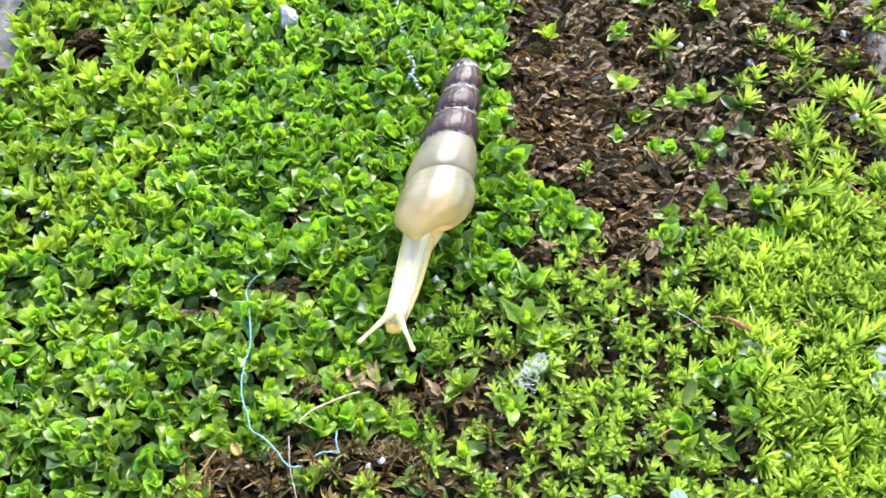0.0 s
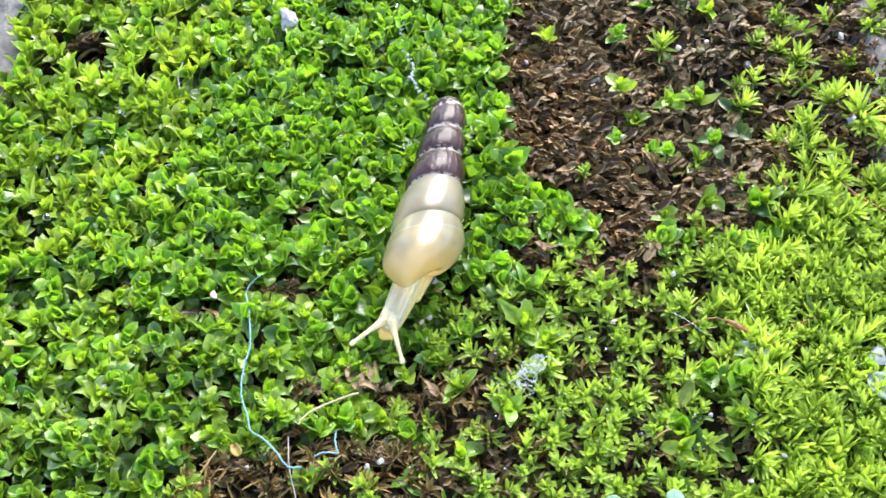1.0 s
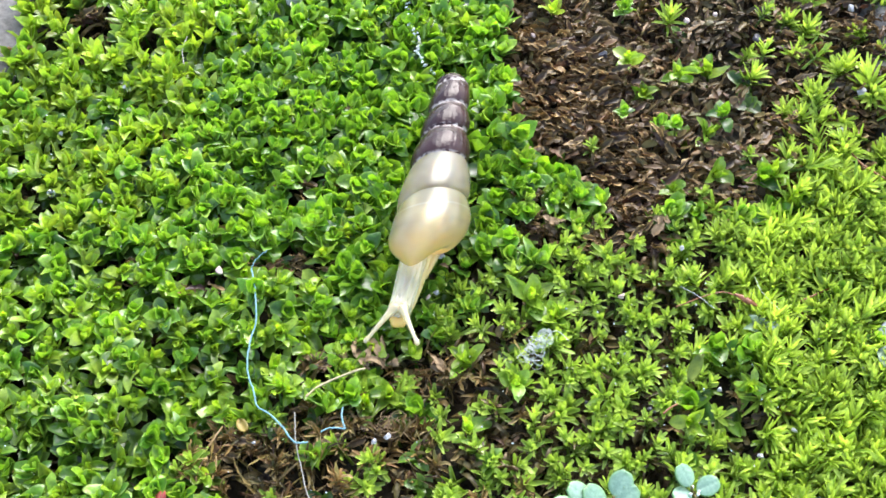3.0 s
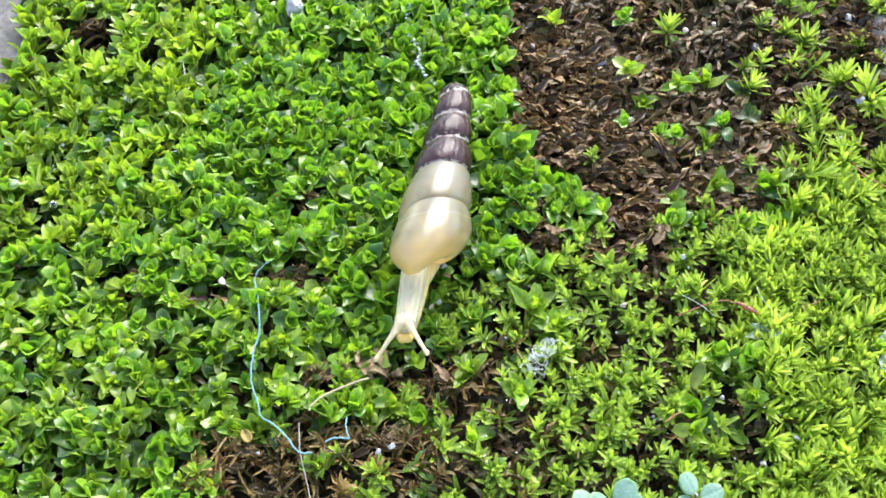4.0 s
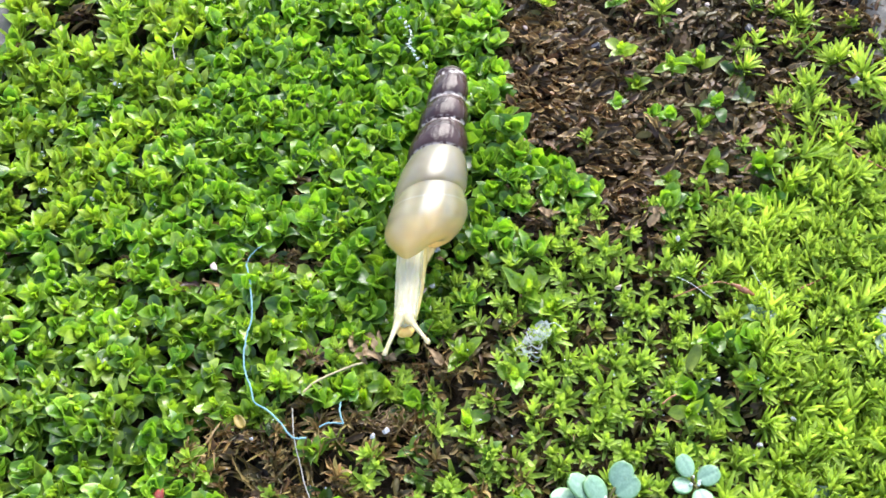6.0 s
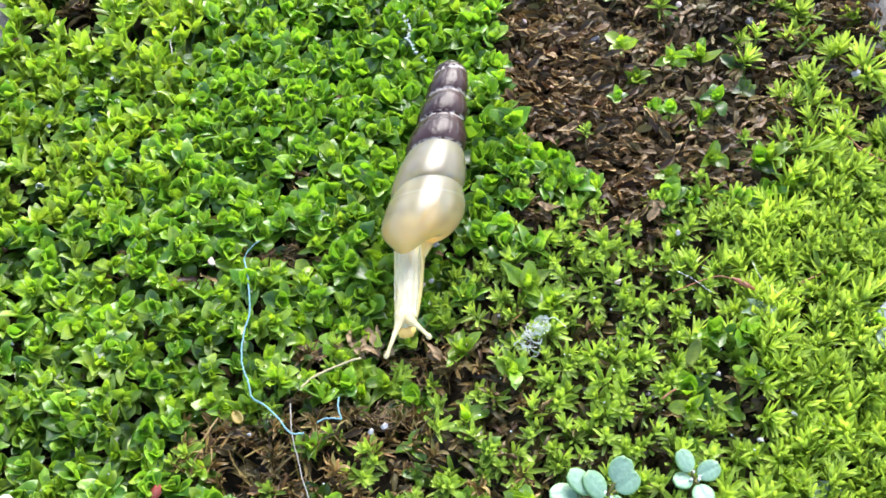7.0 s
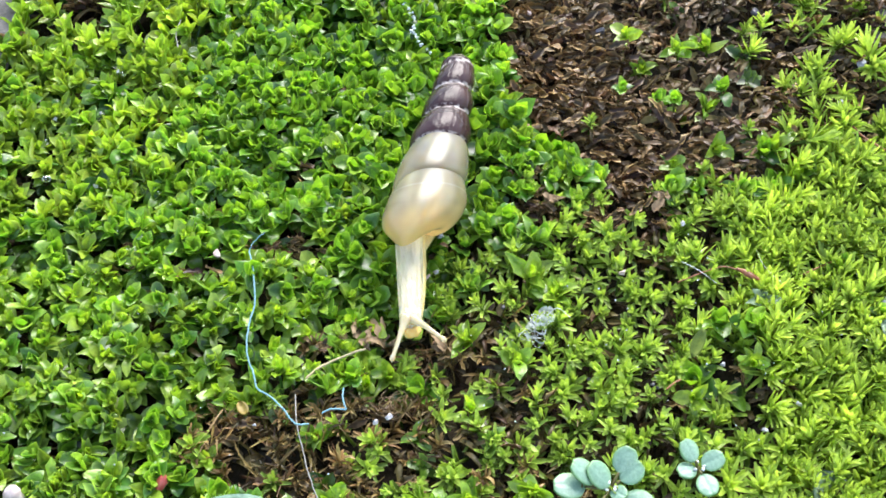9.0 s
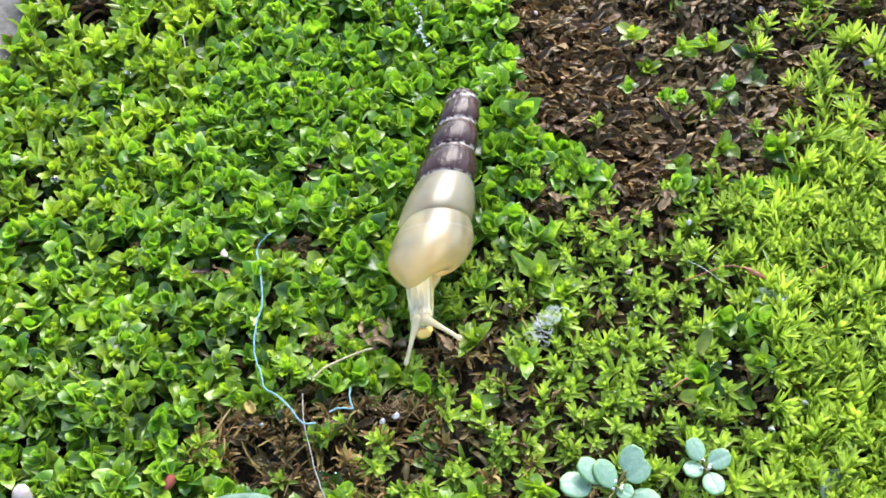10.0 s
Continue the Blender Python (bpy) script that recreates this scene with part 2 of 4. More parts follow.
MINT = leaf_material("mint_leaf", [(0.15, 0.27, 0.23), (0.21, 0.33, 0.28)], (0.5, 0.7, 0.6), (1.1, 1.2, 1.0), 0.15, 0.6)
YELLOWLEAF = leaf_material("yellow_leaf", [(0.26, 0.19, 0.04), (0.22, 0.19, 0.05)], (0.5, 0.4, 0.1), (1.2, 1.1, 0.8), 0.2, 0.45)
OLIVELEAF = leaf_material("olive_leaf", [(0.17, 0.24, 0.04), (0.22, 0.28, 0.05)], (0.3, 0.4, 0.1), (1.2, 1.1, 0.8), 0.25, 0.45)
BUD = plain_material("white_bud", (0.36, 0.27, 0.25), (0.52, 0.45, 0.43), 1900.0, 0.5, 0.3)


# ---- mesh helpers ----
def quads(name, verts, faces, attributes=(), smooth=True):
    """A mesh from arrays of points in millimetres and four-cornered faces, with float attributes of its points."""
    verts, faces = np.asarray(verts, dtype=np.float64) * MM, np.asarray(faces, dtype=np.int32)
    me = bpy.data.meshes.new(name)
    me.vertices.add(len(verts))
    me.vertices.foreach_set("co", verts.ravel())
    me.loops.add(faces.size)
    me.loops.foreach_set("vertex_index", faces.ravel())
    me.polygons.add(len(faces))
    me.polygons.foreach_set("loop_start", np.arange(0, faces.size, 4, dtype=np.int32))
    for key, values in attributes:
        me.attributes.new(key, "FLOAT", "POINT").data.foreach_set("value", np.asarray(values, dtype=np.float64))
    me.update(calc_edges=True)
    me.polygons.foreach_set("use_smooth", np.full(len(faces), smooth))
    me.validate()
    return me


def place(name, me, material, parent=None, label=""):
    if not me.materials:
        me.materials.append(material)
    ob = new(name, me)
    ob.parent = parent
    return tagged(ob, label)


def sheet(rows, cols, closed=False):
    """Faces of a grid of points; closed joins its last column to its first."""
    r, c = np.meshgrid(np.arange(rows - 1), np.arange(cols if closed else cols - 1), indexing="ij")
    d = (c + 1) % cols
    return np.stack([r * cols + c, (r + 1) * cols + c, (r + 1) * cols + d, r * cols + d], -1).reshape(-1, 4)


def tube(points, radii, sides=10, flat=1.0, wobble=0.0, seed=0):
    """A tube with rounded ends round a line of points, in millimetres."""
    rng = np.random.default_rng(seed)
    p, r = np.asarray(points, float), np.asarray(radii, float)
    run = np.gradient(p, axis=0)
    run /= np.linalg.norm(run, axis=1)[:, None]
    p = np.vstack([p[0] - run[0] * r[0] * 0.8, p[0] - run[0] * r[0] * 0.45, p, p[-1] + run[-1] * r[-1] * 0.45, p[-1] + run[-1] * r[-1] * 0.8])
    r = np.concatenate([[r[0] * 0.05, r[0] * 0.8], r, [r[-1] * 0.8, r[-1] * 0.05]])
    run = np.vstack([run[0], run[0], run, run[-1], run[-1]])
    side = np.cross(run, (0.0, 0.0, 1.0))
    side[np.linalg.norm(side, axis=1) < 0.05] = (1, 0, 0)
    side /= np.linalg.norm(side, axis=1)[:, None]
    up = np.cross(side, run)
    a = np.linspace(0, 2 * np.pi, sides, endpoint=False)
    ring = side[:, None] * np.cos(a)[None, :, None] + up[:, None] * (np.sin(a) * flat)[None, :, None]
    k = r[:, None, None] * (1 + wobble * rng.normal(size=(len(r), sides, 1)))
    return (p[:, None] + ring * k).reshape(-1, 3), sheet(len(p), sides, True)


def curve_through(points, count, bow=0.0, seed=0):
    """A smooth line of count points through the given ones (Catmull-Rom), with small bends."""
    p = np.asarray(points, float)
    if p.shape[1] == 2:
        p = np.column_stack([p, np.zeros(len(p))])
    q = np.vstack([2 * p[0] - p[1], p, 2 * p[-1] - p[-2]])
    out = []
    for t in np.linspace(0, len(p) - 1 - 1e-6, count):
        i, f = int(t), t - int(t)
        a, b, c, d = q[i:i + 4]
        out.append(0.5 * (2 * b + (c - a) * f + (2 * a - 5 * b + 4 * c - d) * f * f + (3 * b - a - 3 * c + d) * f ** 3))
    rng = np.random.default_rng(seed)
    return np.array(out) + rng.normal(size=(count, 3)) * bow


def merge(pieces):
    """Joins (points, faces) pairs."""
    verts, faces, n = [], [], 0
    for v, f in pieces:
        verts.append(v)
        faces.append(f + n)
        n += len(v)
    return np.vstack(verts), np.vstack(faces)


def relief(x, y):
    """The height of the moss's top, in millimetres: soft mounds, pressed down along the snail's way."""
    h = 0.55 * noise.noise((x * 0.11, y * 0.11, 3.0)) + 0.5 * noise.noise((x * 0.34, y * 0.34, 7.0))
    f = min(max((y + 9.5) / 21.0, 0.0), 1.0)
    off = abs(x - (-2.3 + 3.2 * f))
    along = min(1.0, max(0.0, (y + 13.5) / 2.5)) if y < 12.5 else 0.0
    return h - 0.55 * along * max(0.0, 1.0 - (off / 2.4) ** 2)


# ---- ground: one sheet out to the horizon ----
def build_ground():
    fine = np.linspace(-44, 44, 111)
    far = 44 * np.geomspace(1.12, 4.5e6, 40)
    line = np.concatenate([-far[::-1], fine, far])
    gx, gy = np.meshgrid(line, line, indexing="ij")
    z = np.empty_like(gx)
    stone = np.empty_like(gx)
    for i in range(len(line)):
        for j in range(len(line)):
            x, y = gx[i, j], gy[i, j]
            near = max(0.0, 1.0 - max(abs(x), abs(y)) / 60.0)
            z[i, j] = -2.3 + (relief(x, y) + 0.7 * noise.noise((x * 0.6, y * 0.6, 1.0))) * min(1.0, near * 3)
            corner = min(-x - 25.6, y - 10.5) + 1.0 * noise.noise((x * 0.35, y * 0.35, 9.0))
            edge = (x - 25.3) + 1.6 * noise.noise((x * 0.3, y * 0.3, 5.0))
            stone[i, j] = 1.0 if max(abs(x), abs(y)) > 40 else min(max(max(corner, edge * 0.6), 0.0), 1.0)
            z[i, j] += 1.2 * stone[i, j] * min(1.0, near * 3)
    me = quads("ground", np.stack([gx, gy, z], -1).reshape(-1, 3), sheet(len(line), len(line)), [("stone", stone.ravel())])
    tagged(place("ground", me, GROUND), "dark damp soil running out to bare grey stone", "ground", kind="structure")


build_ground()


# ---- moss leaves and shoots ----
def ribs(across):
    """Where a blade's lines of points run, from margin to margin; with five the outer two edge a narrow rim."""
    return np.array([-1, -0.74, 0, 0.74, 1.0]) if across == 5 else np.linspace(-1, 1, across)


def blade(length, width, cup, low, high, blunt=0.0, n=5, twist=0.0, across=3, curl=0.0, full=0.0):
    """One leaf that runs out along +x, its rise going from low to high (degrees), hollow along its rib, its edges curled."""
    s = np.linspace(0, 1, n)
    e = np.radians(low + (high - low) * s)
    step = length / (n - 1)
    x = np.concatenate([[0], np.cumsum(np.cos(e[:-1]) * step)])
    z = np.concatenate([[0], np.cumsum(np.sin(e[:-1]) * step)])
    w = width * 0.5 * (np.sin(np.pi * (0.1 + 0.9 * s) ** 0.8) ** (0.72 - 0.3 * blunt - full)) + 0.008
    w[-1] = 0.015 + blunt * width * 0.2
    c = ribs(across)
    bow = cup * (np.abs(c) ** 2 if across > 3 else np.abs(c)) - curl * np.abs(c) ** 6
    a = twist * s
    side = w[:, None] * (c[None] * np.cos(a)[:, None])
    lift = w[:, None] * (bow[None] + c[None] * np.sin(a)[:, None])
    p = np.stack([x[:, None] - np.sin(e)[:, None] * lift, side, z[:, None] + np.cos(e)[:, None] * lift], -1)
    return p.reshape(-1, 3), sheet(n, across)


def turned(v, angle):
    c, s = math.cos(angle), math.sin(angle)
    return np.stack([v[:, 0] * c - v[:, 1] * s, v[:, 0] * s + v[:, 1] * c, v[:, 2]], -1)


def margins(n, across, amount):
    """How far each point of a blade belongs to its pale margin or tip."""
    c, t = np.abs(ribs(across)), np.linspace(0, 1, n)
    return (amount * np.maximum(c[None] ** 5, 0.7 * t[:, None] ** 6)).ravel()


def crumpled(v, rng, amount, pitch=1.5):
    """The leaf bent and puckered at random, more towards its tip."""
    at, run = rng.uniform(0, 40), np.clip(np.hypot(v[:, 0], v[:, 1]) * 1.4, 0.0, 1.0)[:, None]
    return v + np.array([noise.noise_vector(Vector((p[0] * pitch + at, p[1] * pitch, p[2] * pitch))) for p in v]) * amount * run


def shoot(style, seed):
    """Points, faces and the leaves' age, margin, tone and dullness for one shoot; its top is near height 0, its foot at -2.1."""
    rng = np.random.default_rng(seed)
    pieces, ages, rims, tones, dulls = [], [], [], [], []

    def add(v, q, age, rim, tone, dull=0.0):
        pieces.append((v, q))
        for store, value in ((ages, age), (rims, rim), (tones, tone), (dulls, dull)):
            store.append(np.broadcast_to(np.asarray(value, float), (len(v),)))

    if style == "cup":  # small glossy rosettes, the inner leaves folded into a cup
        count, size, shade = rng.integers(8, 11), rng.uniform(1.04, 1.38), rng.uniform(0.36, 0.68)
        for k in range(count):
            f = k / (count - 1)
            if f < 0.42:
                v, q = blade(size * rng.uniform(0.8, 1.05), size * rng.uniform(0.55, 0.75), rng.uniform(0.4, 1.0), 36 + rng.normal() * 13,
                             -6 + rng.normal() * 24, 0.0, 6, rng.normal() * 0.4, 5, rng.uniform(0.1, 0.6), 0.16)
                # outer leaves toned darker, with the shade below the cup painted in
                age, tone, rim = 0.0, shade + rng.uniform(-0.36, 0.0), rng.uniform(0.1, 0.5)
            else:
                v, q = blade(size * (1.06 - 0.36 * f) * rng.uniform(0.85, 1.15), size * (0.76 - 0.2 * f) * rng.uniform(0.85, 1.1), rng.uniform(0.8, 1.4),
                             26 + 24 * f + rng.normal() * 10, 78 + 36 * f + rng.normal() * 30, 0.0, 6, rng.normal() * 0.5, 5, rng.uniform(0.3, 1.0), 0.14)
                # rim: naturally paler margins, brightened for light caught on the cup's edge
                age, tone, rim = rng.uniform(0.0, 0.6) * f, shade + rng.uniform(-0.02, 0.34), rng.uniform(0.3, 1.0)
            v = turned(crumpled(v, rng, (0.22, 0.22, 0.16)) + (0.09, 0, 0), k * 2.4 + rng.normal() * 0.6) + (0, 0, -0.82 + 0.34 * f + rng.normal() * 0.12)
            add(v, q, age, margins(6, 5, rim), tone)
    elif style == "tongue":  # longer pale leaves that stand up and lean
        count, size, shade = rng.integers(8, 11), rng.uniform(0.95, 1.25), rng.uniform(0.55, 0.85)
        for k in range(count):
            f = k / (count - 1)
            v, q = blade(size * (1.3 - 0.3 * f) * rng.uniform(0.85, 1.15), size * rng.uniform(0.42, 0.62), rng.uniform(0.5, 1.2),
                         40 + 30 * f + rng.normal() * 12, 10 + 75 * f + rng.normal() * 20, 0.0, 6, rng.normal() * 0.5, 5, rng.uniform(0.1, 0.7), 0.1)
            v = turned(crumpled(v, rng, (0.25, 0.25, 0.2)) + (0.05, 0, 0), k * 2.4 + rng.normal() * 0.6) + (0, 0, -0.95 + 0.3 * f)
            add(v, q, rng.uniform(0.2, 0.8) * f, margins(6, 5, rng.uniform(0.3, 0.9)), shade + rng.uniform(-0.2, 0.2), rng.uniform(0.2, 0.7))
    elif style == "grown":  # wide oval leaves, dull outside, a bright folded bud in the middle
        count, size, shade = rng.integers(9, 12), rng.uniform(0.86, 1.08), rng.uniform(0.5, 0.78)
        for k in range(count):
            f = k / (count - 1)
            if f < 0.62:
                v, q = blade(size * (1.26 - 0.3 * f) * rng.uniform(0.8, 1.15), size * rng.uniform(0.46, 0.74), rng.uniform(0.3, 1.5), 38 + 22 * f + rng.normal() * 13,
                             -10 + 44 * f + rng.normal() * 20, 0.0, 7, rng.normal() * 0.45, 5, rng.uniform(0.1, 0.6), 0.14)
                # outer leaves mostly toned down for the shade they lie in
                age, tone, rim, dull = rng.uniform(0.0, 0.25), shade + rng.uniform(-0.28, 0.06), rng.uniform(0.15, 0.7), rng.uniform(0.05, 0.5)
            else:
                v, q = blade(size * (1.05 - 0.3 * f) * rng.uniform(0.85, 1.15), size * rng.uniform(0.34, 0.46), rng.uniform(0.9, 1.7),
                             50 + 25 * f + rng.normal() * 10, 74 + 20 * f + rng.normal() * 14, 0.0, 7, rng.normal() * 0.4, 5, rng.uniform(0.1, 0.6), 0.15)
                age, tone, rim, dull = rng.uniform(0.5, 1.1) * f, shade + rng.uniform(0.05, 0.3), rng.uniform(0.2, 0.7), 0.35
            rib = np.tile([0, 0, 0.22, 0, 0], 7) * (f < 0.62)
            v = turned(crumpled(v, rng, (0.25, 0.25, 0.2)) + (0.06, 0, 0), k * 2.4 + rng.normal() * 0.6) + (0, 0, -0.95 + 0.4 * f + rng.normal() * 0.12)
            add(v, q, age, np.maximum(margins(7, 5, rim), rib), tone, dull)
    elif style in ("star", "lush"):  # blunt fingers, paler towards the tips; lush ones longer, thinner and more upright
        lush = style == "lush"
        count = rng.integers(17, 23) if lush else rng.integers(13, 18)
        # lush tone and age run high: glare at the right edge, put into the colour
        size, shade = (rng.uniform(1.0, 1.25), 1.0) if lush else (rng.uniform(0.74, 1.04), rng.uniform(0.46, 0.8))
        for k in range(count):
            f = k / (count - 1)
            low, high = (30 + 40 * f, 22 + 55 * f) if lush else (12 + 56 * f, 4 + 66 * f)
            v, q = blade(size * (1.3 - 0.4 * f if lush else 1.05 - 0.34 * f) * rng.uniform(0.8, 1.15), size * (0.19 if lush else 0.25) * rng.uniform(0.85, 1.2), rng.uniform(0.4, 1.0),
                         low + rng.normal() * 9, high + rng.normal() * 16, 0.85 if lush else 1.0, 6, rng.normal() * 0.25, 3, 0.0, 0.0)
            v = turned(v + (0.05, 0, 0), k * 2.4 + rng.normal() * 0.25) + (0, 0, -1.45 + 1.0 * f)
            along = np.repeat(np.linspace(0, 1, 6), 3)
            # lower leaves and leaf feet darkened, painting the shade between shoots
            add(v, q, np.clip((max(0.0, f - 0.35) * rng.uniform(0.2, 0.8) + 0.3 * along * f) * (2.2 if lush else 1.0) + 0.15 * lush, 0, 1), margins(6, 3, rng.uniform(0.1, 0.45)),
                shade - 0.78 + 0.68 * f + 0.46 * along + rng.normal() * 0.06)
    elif style == "flake":  # dry leaves, cupped and curled, that overlap like shingles, with pale frayed margins
        for k in range(rng.integers(5, 8)):
            n = 8
            v, q = blade(rng.uniform(0.6, 1.25), rng.uniform(0.22, 0.46), rng.uniform(0.5, 1.5), rng.uniform(-5, 35), rng.uniform(-70, 35), 0.2, n,
                         rng.normal() * 0.6, 5, rng.uniform(0.0, 0.8), 0.15)
            run, edge = np.repeat(np.linspace(0, 1, n), 5), np.tile(np.linspace(-1, 1, 5), n)
            fray = np.abs(edge) ** 3 * rng.normal(size=len(run))
            v = v + np.stack([0 * run, rng.normal() * 0.22 * run ** 2 + 0.025 * fray, 0.035 * fray + 0.03 * np.sin(run * rng.uniform(5, 11))], -1)
            at = rng.uniform(0, 40)
            v = v + np.array([noise.noise_vector(Vector((p[0] * 3.2 + at, p[1] * 3.2, p[2] * 3.2))) for p in v]) * (0.05, 0.09, 0.11)
            roll = rng.uniform(-0.9, 0.9)
            y, z = v[:, 1] * math.cos(roll) - v[:, 2] * math.sin(roll), v[:, 1] * math.sin(roll) + v[:, 2] * math.cos(roll)
            v = turned(np.stack([v[:, 0], y, z], -1), rng.choice([0.0, math.pi]) + rng.normal() * 0.42)
            v = v + (rng.normal() * 0.35, rng.normal() * 0.3, rng.uniform(-1.4, -0.25)) + rng.normal(size=v.shape) * 0.02
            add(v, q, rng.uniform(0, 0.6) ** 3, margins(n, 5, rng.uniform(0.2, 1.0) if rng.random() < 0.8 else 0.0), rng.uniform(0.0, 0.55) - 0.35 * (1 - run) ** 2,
                rng.uniform(0.0, 0.3) ** 2)
    elif style == "mat":  # rotten, flattened scraps, greyish green
        for k in range(rng.integers(5, 8)):
            v, q = blade(rng.uniform(0.45, 1.0), rng.uniform(0.16, 0.42), rng.uniform(0.2, 1.2), rng.uniform(-15, 25), rng.uniform(-45, 20), 0.2, 7,
                         rng.normal() * 0.8, 5, rng.uniform(0.0, 0.8), 0.15)
            v = turned(v, rng.choice([0.0, math.pi]) + rng.normal() * 0.7) + (rng.normal() * 0.35, rng.normal() * 0.3, rng.uniform(-1.3, -0.6))
            v = v + rng.normal(size=v.shape) * 0.02
            add(v, q, rng.uniform(0, 0.35) ** 2, margins(7, 5, rng.uniform(0.0, 0.45)), rng.uniform(0.0, 0.34), rng.uniform(0.0, 0.6) ** 2)
    elif style == "fibre":  # brown threads and scraps of rotten stems
        for k in range(11):
            v, q = blade(rng.uniform(0.7, 1.7), rng.uniform(0.06, 0.14), rng.uniform(0.3, 1.5), rng.uniform(-10, 40), rng.uniform(-60, 50), 0.6, 7, rng.normal() * 1.2)
            v[:, 1] += rng.normal() * 0.3 * np.repeat(np.linspace(0, 1, 7), 3) ** 2
            v = turned(v, rng.uniform(0, 6.28)) + (rng.normal() * 0.35, rng.normal() * 0.35, rng.uniform(-1.2, -0.4)) + rng.normal(size=v.shape) * 0.012
            add(v, q, rng.uniform(0, 0.5) ** 2, 0.0, rng.uniform(0.2, 1.0), rng.uniform(0.0, 0.35))
    elif style == "withered":  # small rosettes gone brown, their leaves shrunk, twisted and drooping
        shade = rng.uniform(0.25, 0.65)
        for k in range(15):
            f = k / 14
            v, q = blade(rng.uniform(0.5, 0.85), rng.uniform(0.1, 0.22), rng.uniform(0.5, 1.6), 20 + 45 * f + rng.normal() * 15, -45 + 70 * f + rng.normal() * 30, 0.4, 6,
                         rng.normal() * 1.1, 3)
            v = turned(crumpled(v, rng, (0.3, 0.3, 0.25), 2.2) + (0.05, 0, 0), k * 2.4 + rng.normal() * 0.5) + (0, 0, -1.0 + 0.6 * f)
            add(v, q, rng.uniform(0.0, 0.7) ** 2, margins(6, 3, rng.uniform(0.0, 0.8)), shade + rng.uniform(-0.35, 0.3), rng.uniform(0.0, 0.5) * f)
    elif style == "under":  # leaves low between the shoots, their tone darkened to stand for shade
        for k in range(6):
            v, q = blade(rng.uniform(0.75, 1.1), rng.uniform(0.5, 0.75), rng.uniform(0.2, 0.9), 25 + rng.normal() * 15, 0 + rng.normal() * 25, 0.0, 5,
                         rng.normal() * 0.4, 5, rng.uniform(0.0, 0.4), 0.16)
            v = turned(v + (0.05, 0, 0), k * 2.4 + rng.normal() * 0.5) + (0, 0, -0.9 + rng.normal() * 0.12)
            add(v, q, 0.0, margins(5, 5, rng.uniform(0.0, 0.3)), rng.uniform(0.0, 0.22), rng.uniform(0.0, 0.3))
    else:  # litter, its tone kept low so that the gaps look shaded
        for k in range(rng.integers(6, 9)):
            v, q = blade(rng.uniform(0.5, 1.4), rng.uniform(0.12, 0.4), rng.uniform(0.5, 2.0), rng.uniform(-5, 50), rng.uniform(-80, 50), 0.2, 5, rng.normal() * 1.3)
            v = turned(v, rng.uniform(0, 6.28)) + (rng.normal() * 0.25, rng.normal() * 0.25, -1.1 + 0.1 * k)
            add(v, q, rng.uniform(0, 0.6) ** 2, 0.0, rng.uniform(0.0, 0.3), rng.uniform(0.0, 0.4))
    add(*tube([(0, 0, -2.1), (0, 0, -1.2), (0, 0, -0.7)], [0.09, 0.08, 0.05], 5), 0.0, 0.0, 0.2)
    v, q = merge(pieces)
    return v, q, np.concatenate(ages), np.concatenate(rims), np.clip(np.concatenate(tones), 0, 1), np.concatenate(dulls)


STYLES = {"broad": ("cup", "tongue", "grown", "under"), "star": ("star", "lush"), "dead": ("flake", "mat", "fibre", "litter", "withered")}
COUNT = 16  # different shoots of each style
VARIANTS = {style: [shoot(style, 1000 * n + k) for k in range(COUNT)]
            for n, style in enumerate(style for kind in STYLES for style in STYLES[kind])}

PATCH = [(3.8, 26), (3.8, 19.2), (3.3, 14.3), (3.9, 9.8), (4.8, 6.4), (6.6, 3.5), (9.4, 1.6), (12.6, 2.7), (16.0, 1.6), (17.7, 4.3),
         (19.8, 5.6), (19.8, 9.8), (18.5, 14.3), (20.8, 19.2), (22, 26)]
HOLLOWS = [(4.4, 1.7, 1.3, 0.8), (5.4, -0.4, 1.5, 1.1), (10.3, 1.2, 2.0, 0.9), (8.9, -0.8, 1.0, 0.8), (11.4, -0.5, 1.8, 0.9), (16.4, 2.6, 1.3, 1.2), (-8.2, 1.9, 0.9, 0.5), (-5.7, 9.0, 0.9, 0.4), (-5.2, -12.6, 4.2, 1.6), (-11.0, -13.6, 2.9, 1.9), (-8.3, -2.5, 2.3, 1.0),
           (-22.6, 16.3, 1.6, 0.8), (-0.4, -9.0, 1.6, 0.8), (-4.3, -8.0, 1.4, 0.5), (-6.5, -15.6, 4.5, 1.5)]

BARE = [(18.3, -7.1, 1.1, 0.6), (-22.4, 15.4, 1.6, 0.9), (-0.2, -9.9, 0.9, 0.5), (8.0, 6.6, 1.0, 0.4), (17.0, 14.6, 2.2, 0.8), (-10.2, -14.4, 1.2, 0.9), (-11.7, -12.9, 0.9, 0.5), (-8.8, -10.2, 0.7, 0.4), (-20.5, -4.6, 1.1, 0.6), (-22.4, -7.4, 0.9, 0.5), (-19.4, -2.6, 0.9, 0.4), (1.6, -9.6, 0.8, 0.4), (3.4, -12.8, 0.9, 0.4), (-1.4, -14.2, 0.8, 0.5), (14.6, -13.0, 0.9, 0.5)]
DULL = [(3.0, -17.0, 4.5, 1.6), (-14.0, -17.5, 3.0, 1.0), (1.6, -8.4, 3.4, 1.8), (-1.5, -13.4, 4.6, 2.2), (3.0, -13.0, 3.0, 1.4), (1.0, -11.0, 2.8, 1.5), (-6.0, -7.4, 2.6, 1.2), (-7.4, -10.2, 3.2, 1.6), (18.5, -5.6, 1.8, 1.0), (14.0, -11.0, 2.8, 1.2), (16.8, -8.8, 1.3, 0.6)]


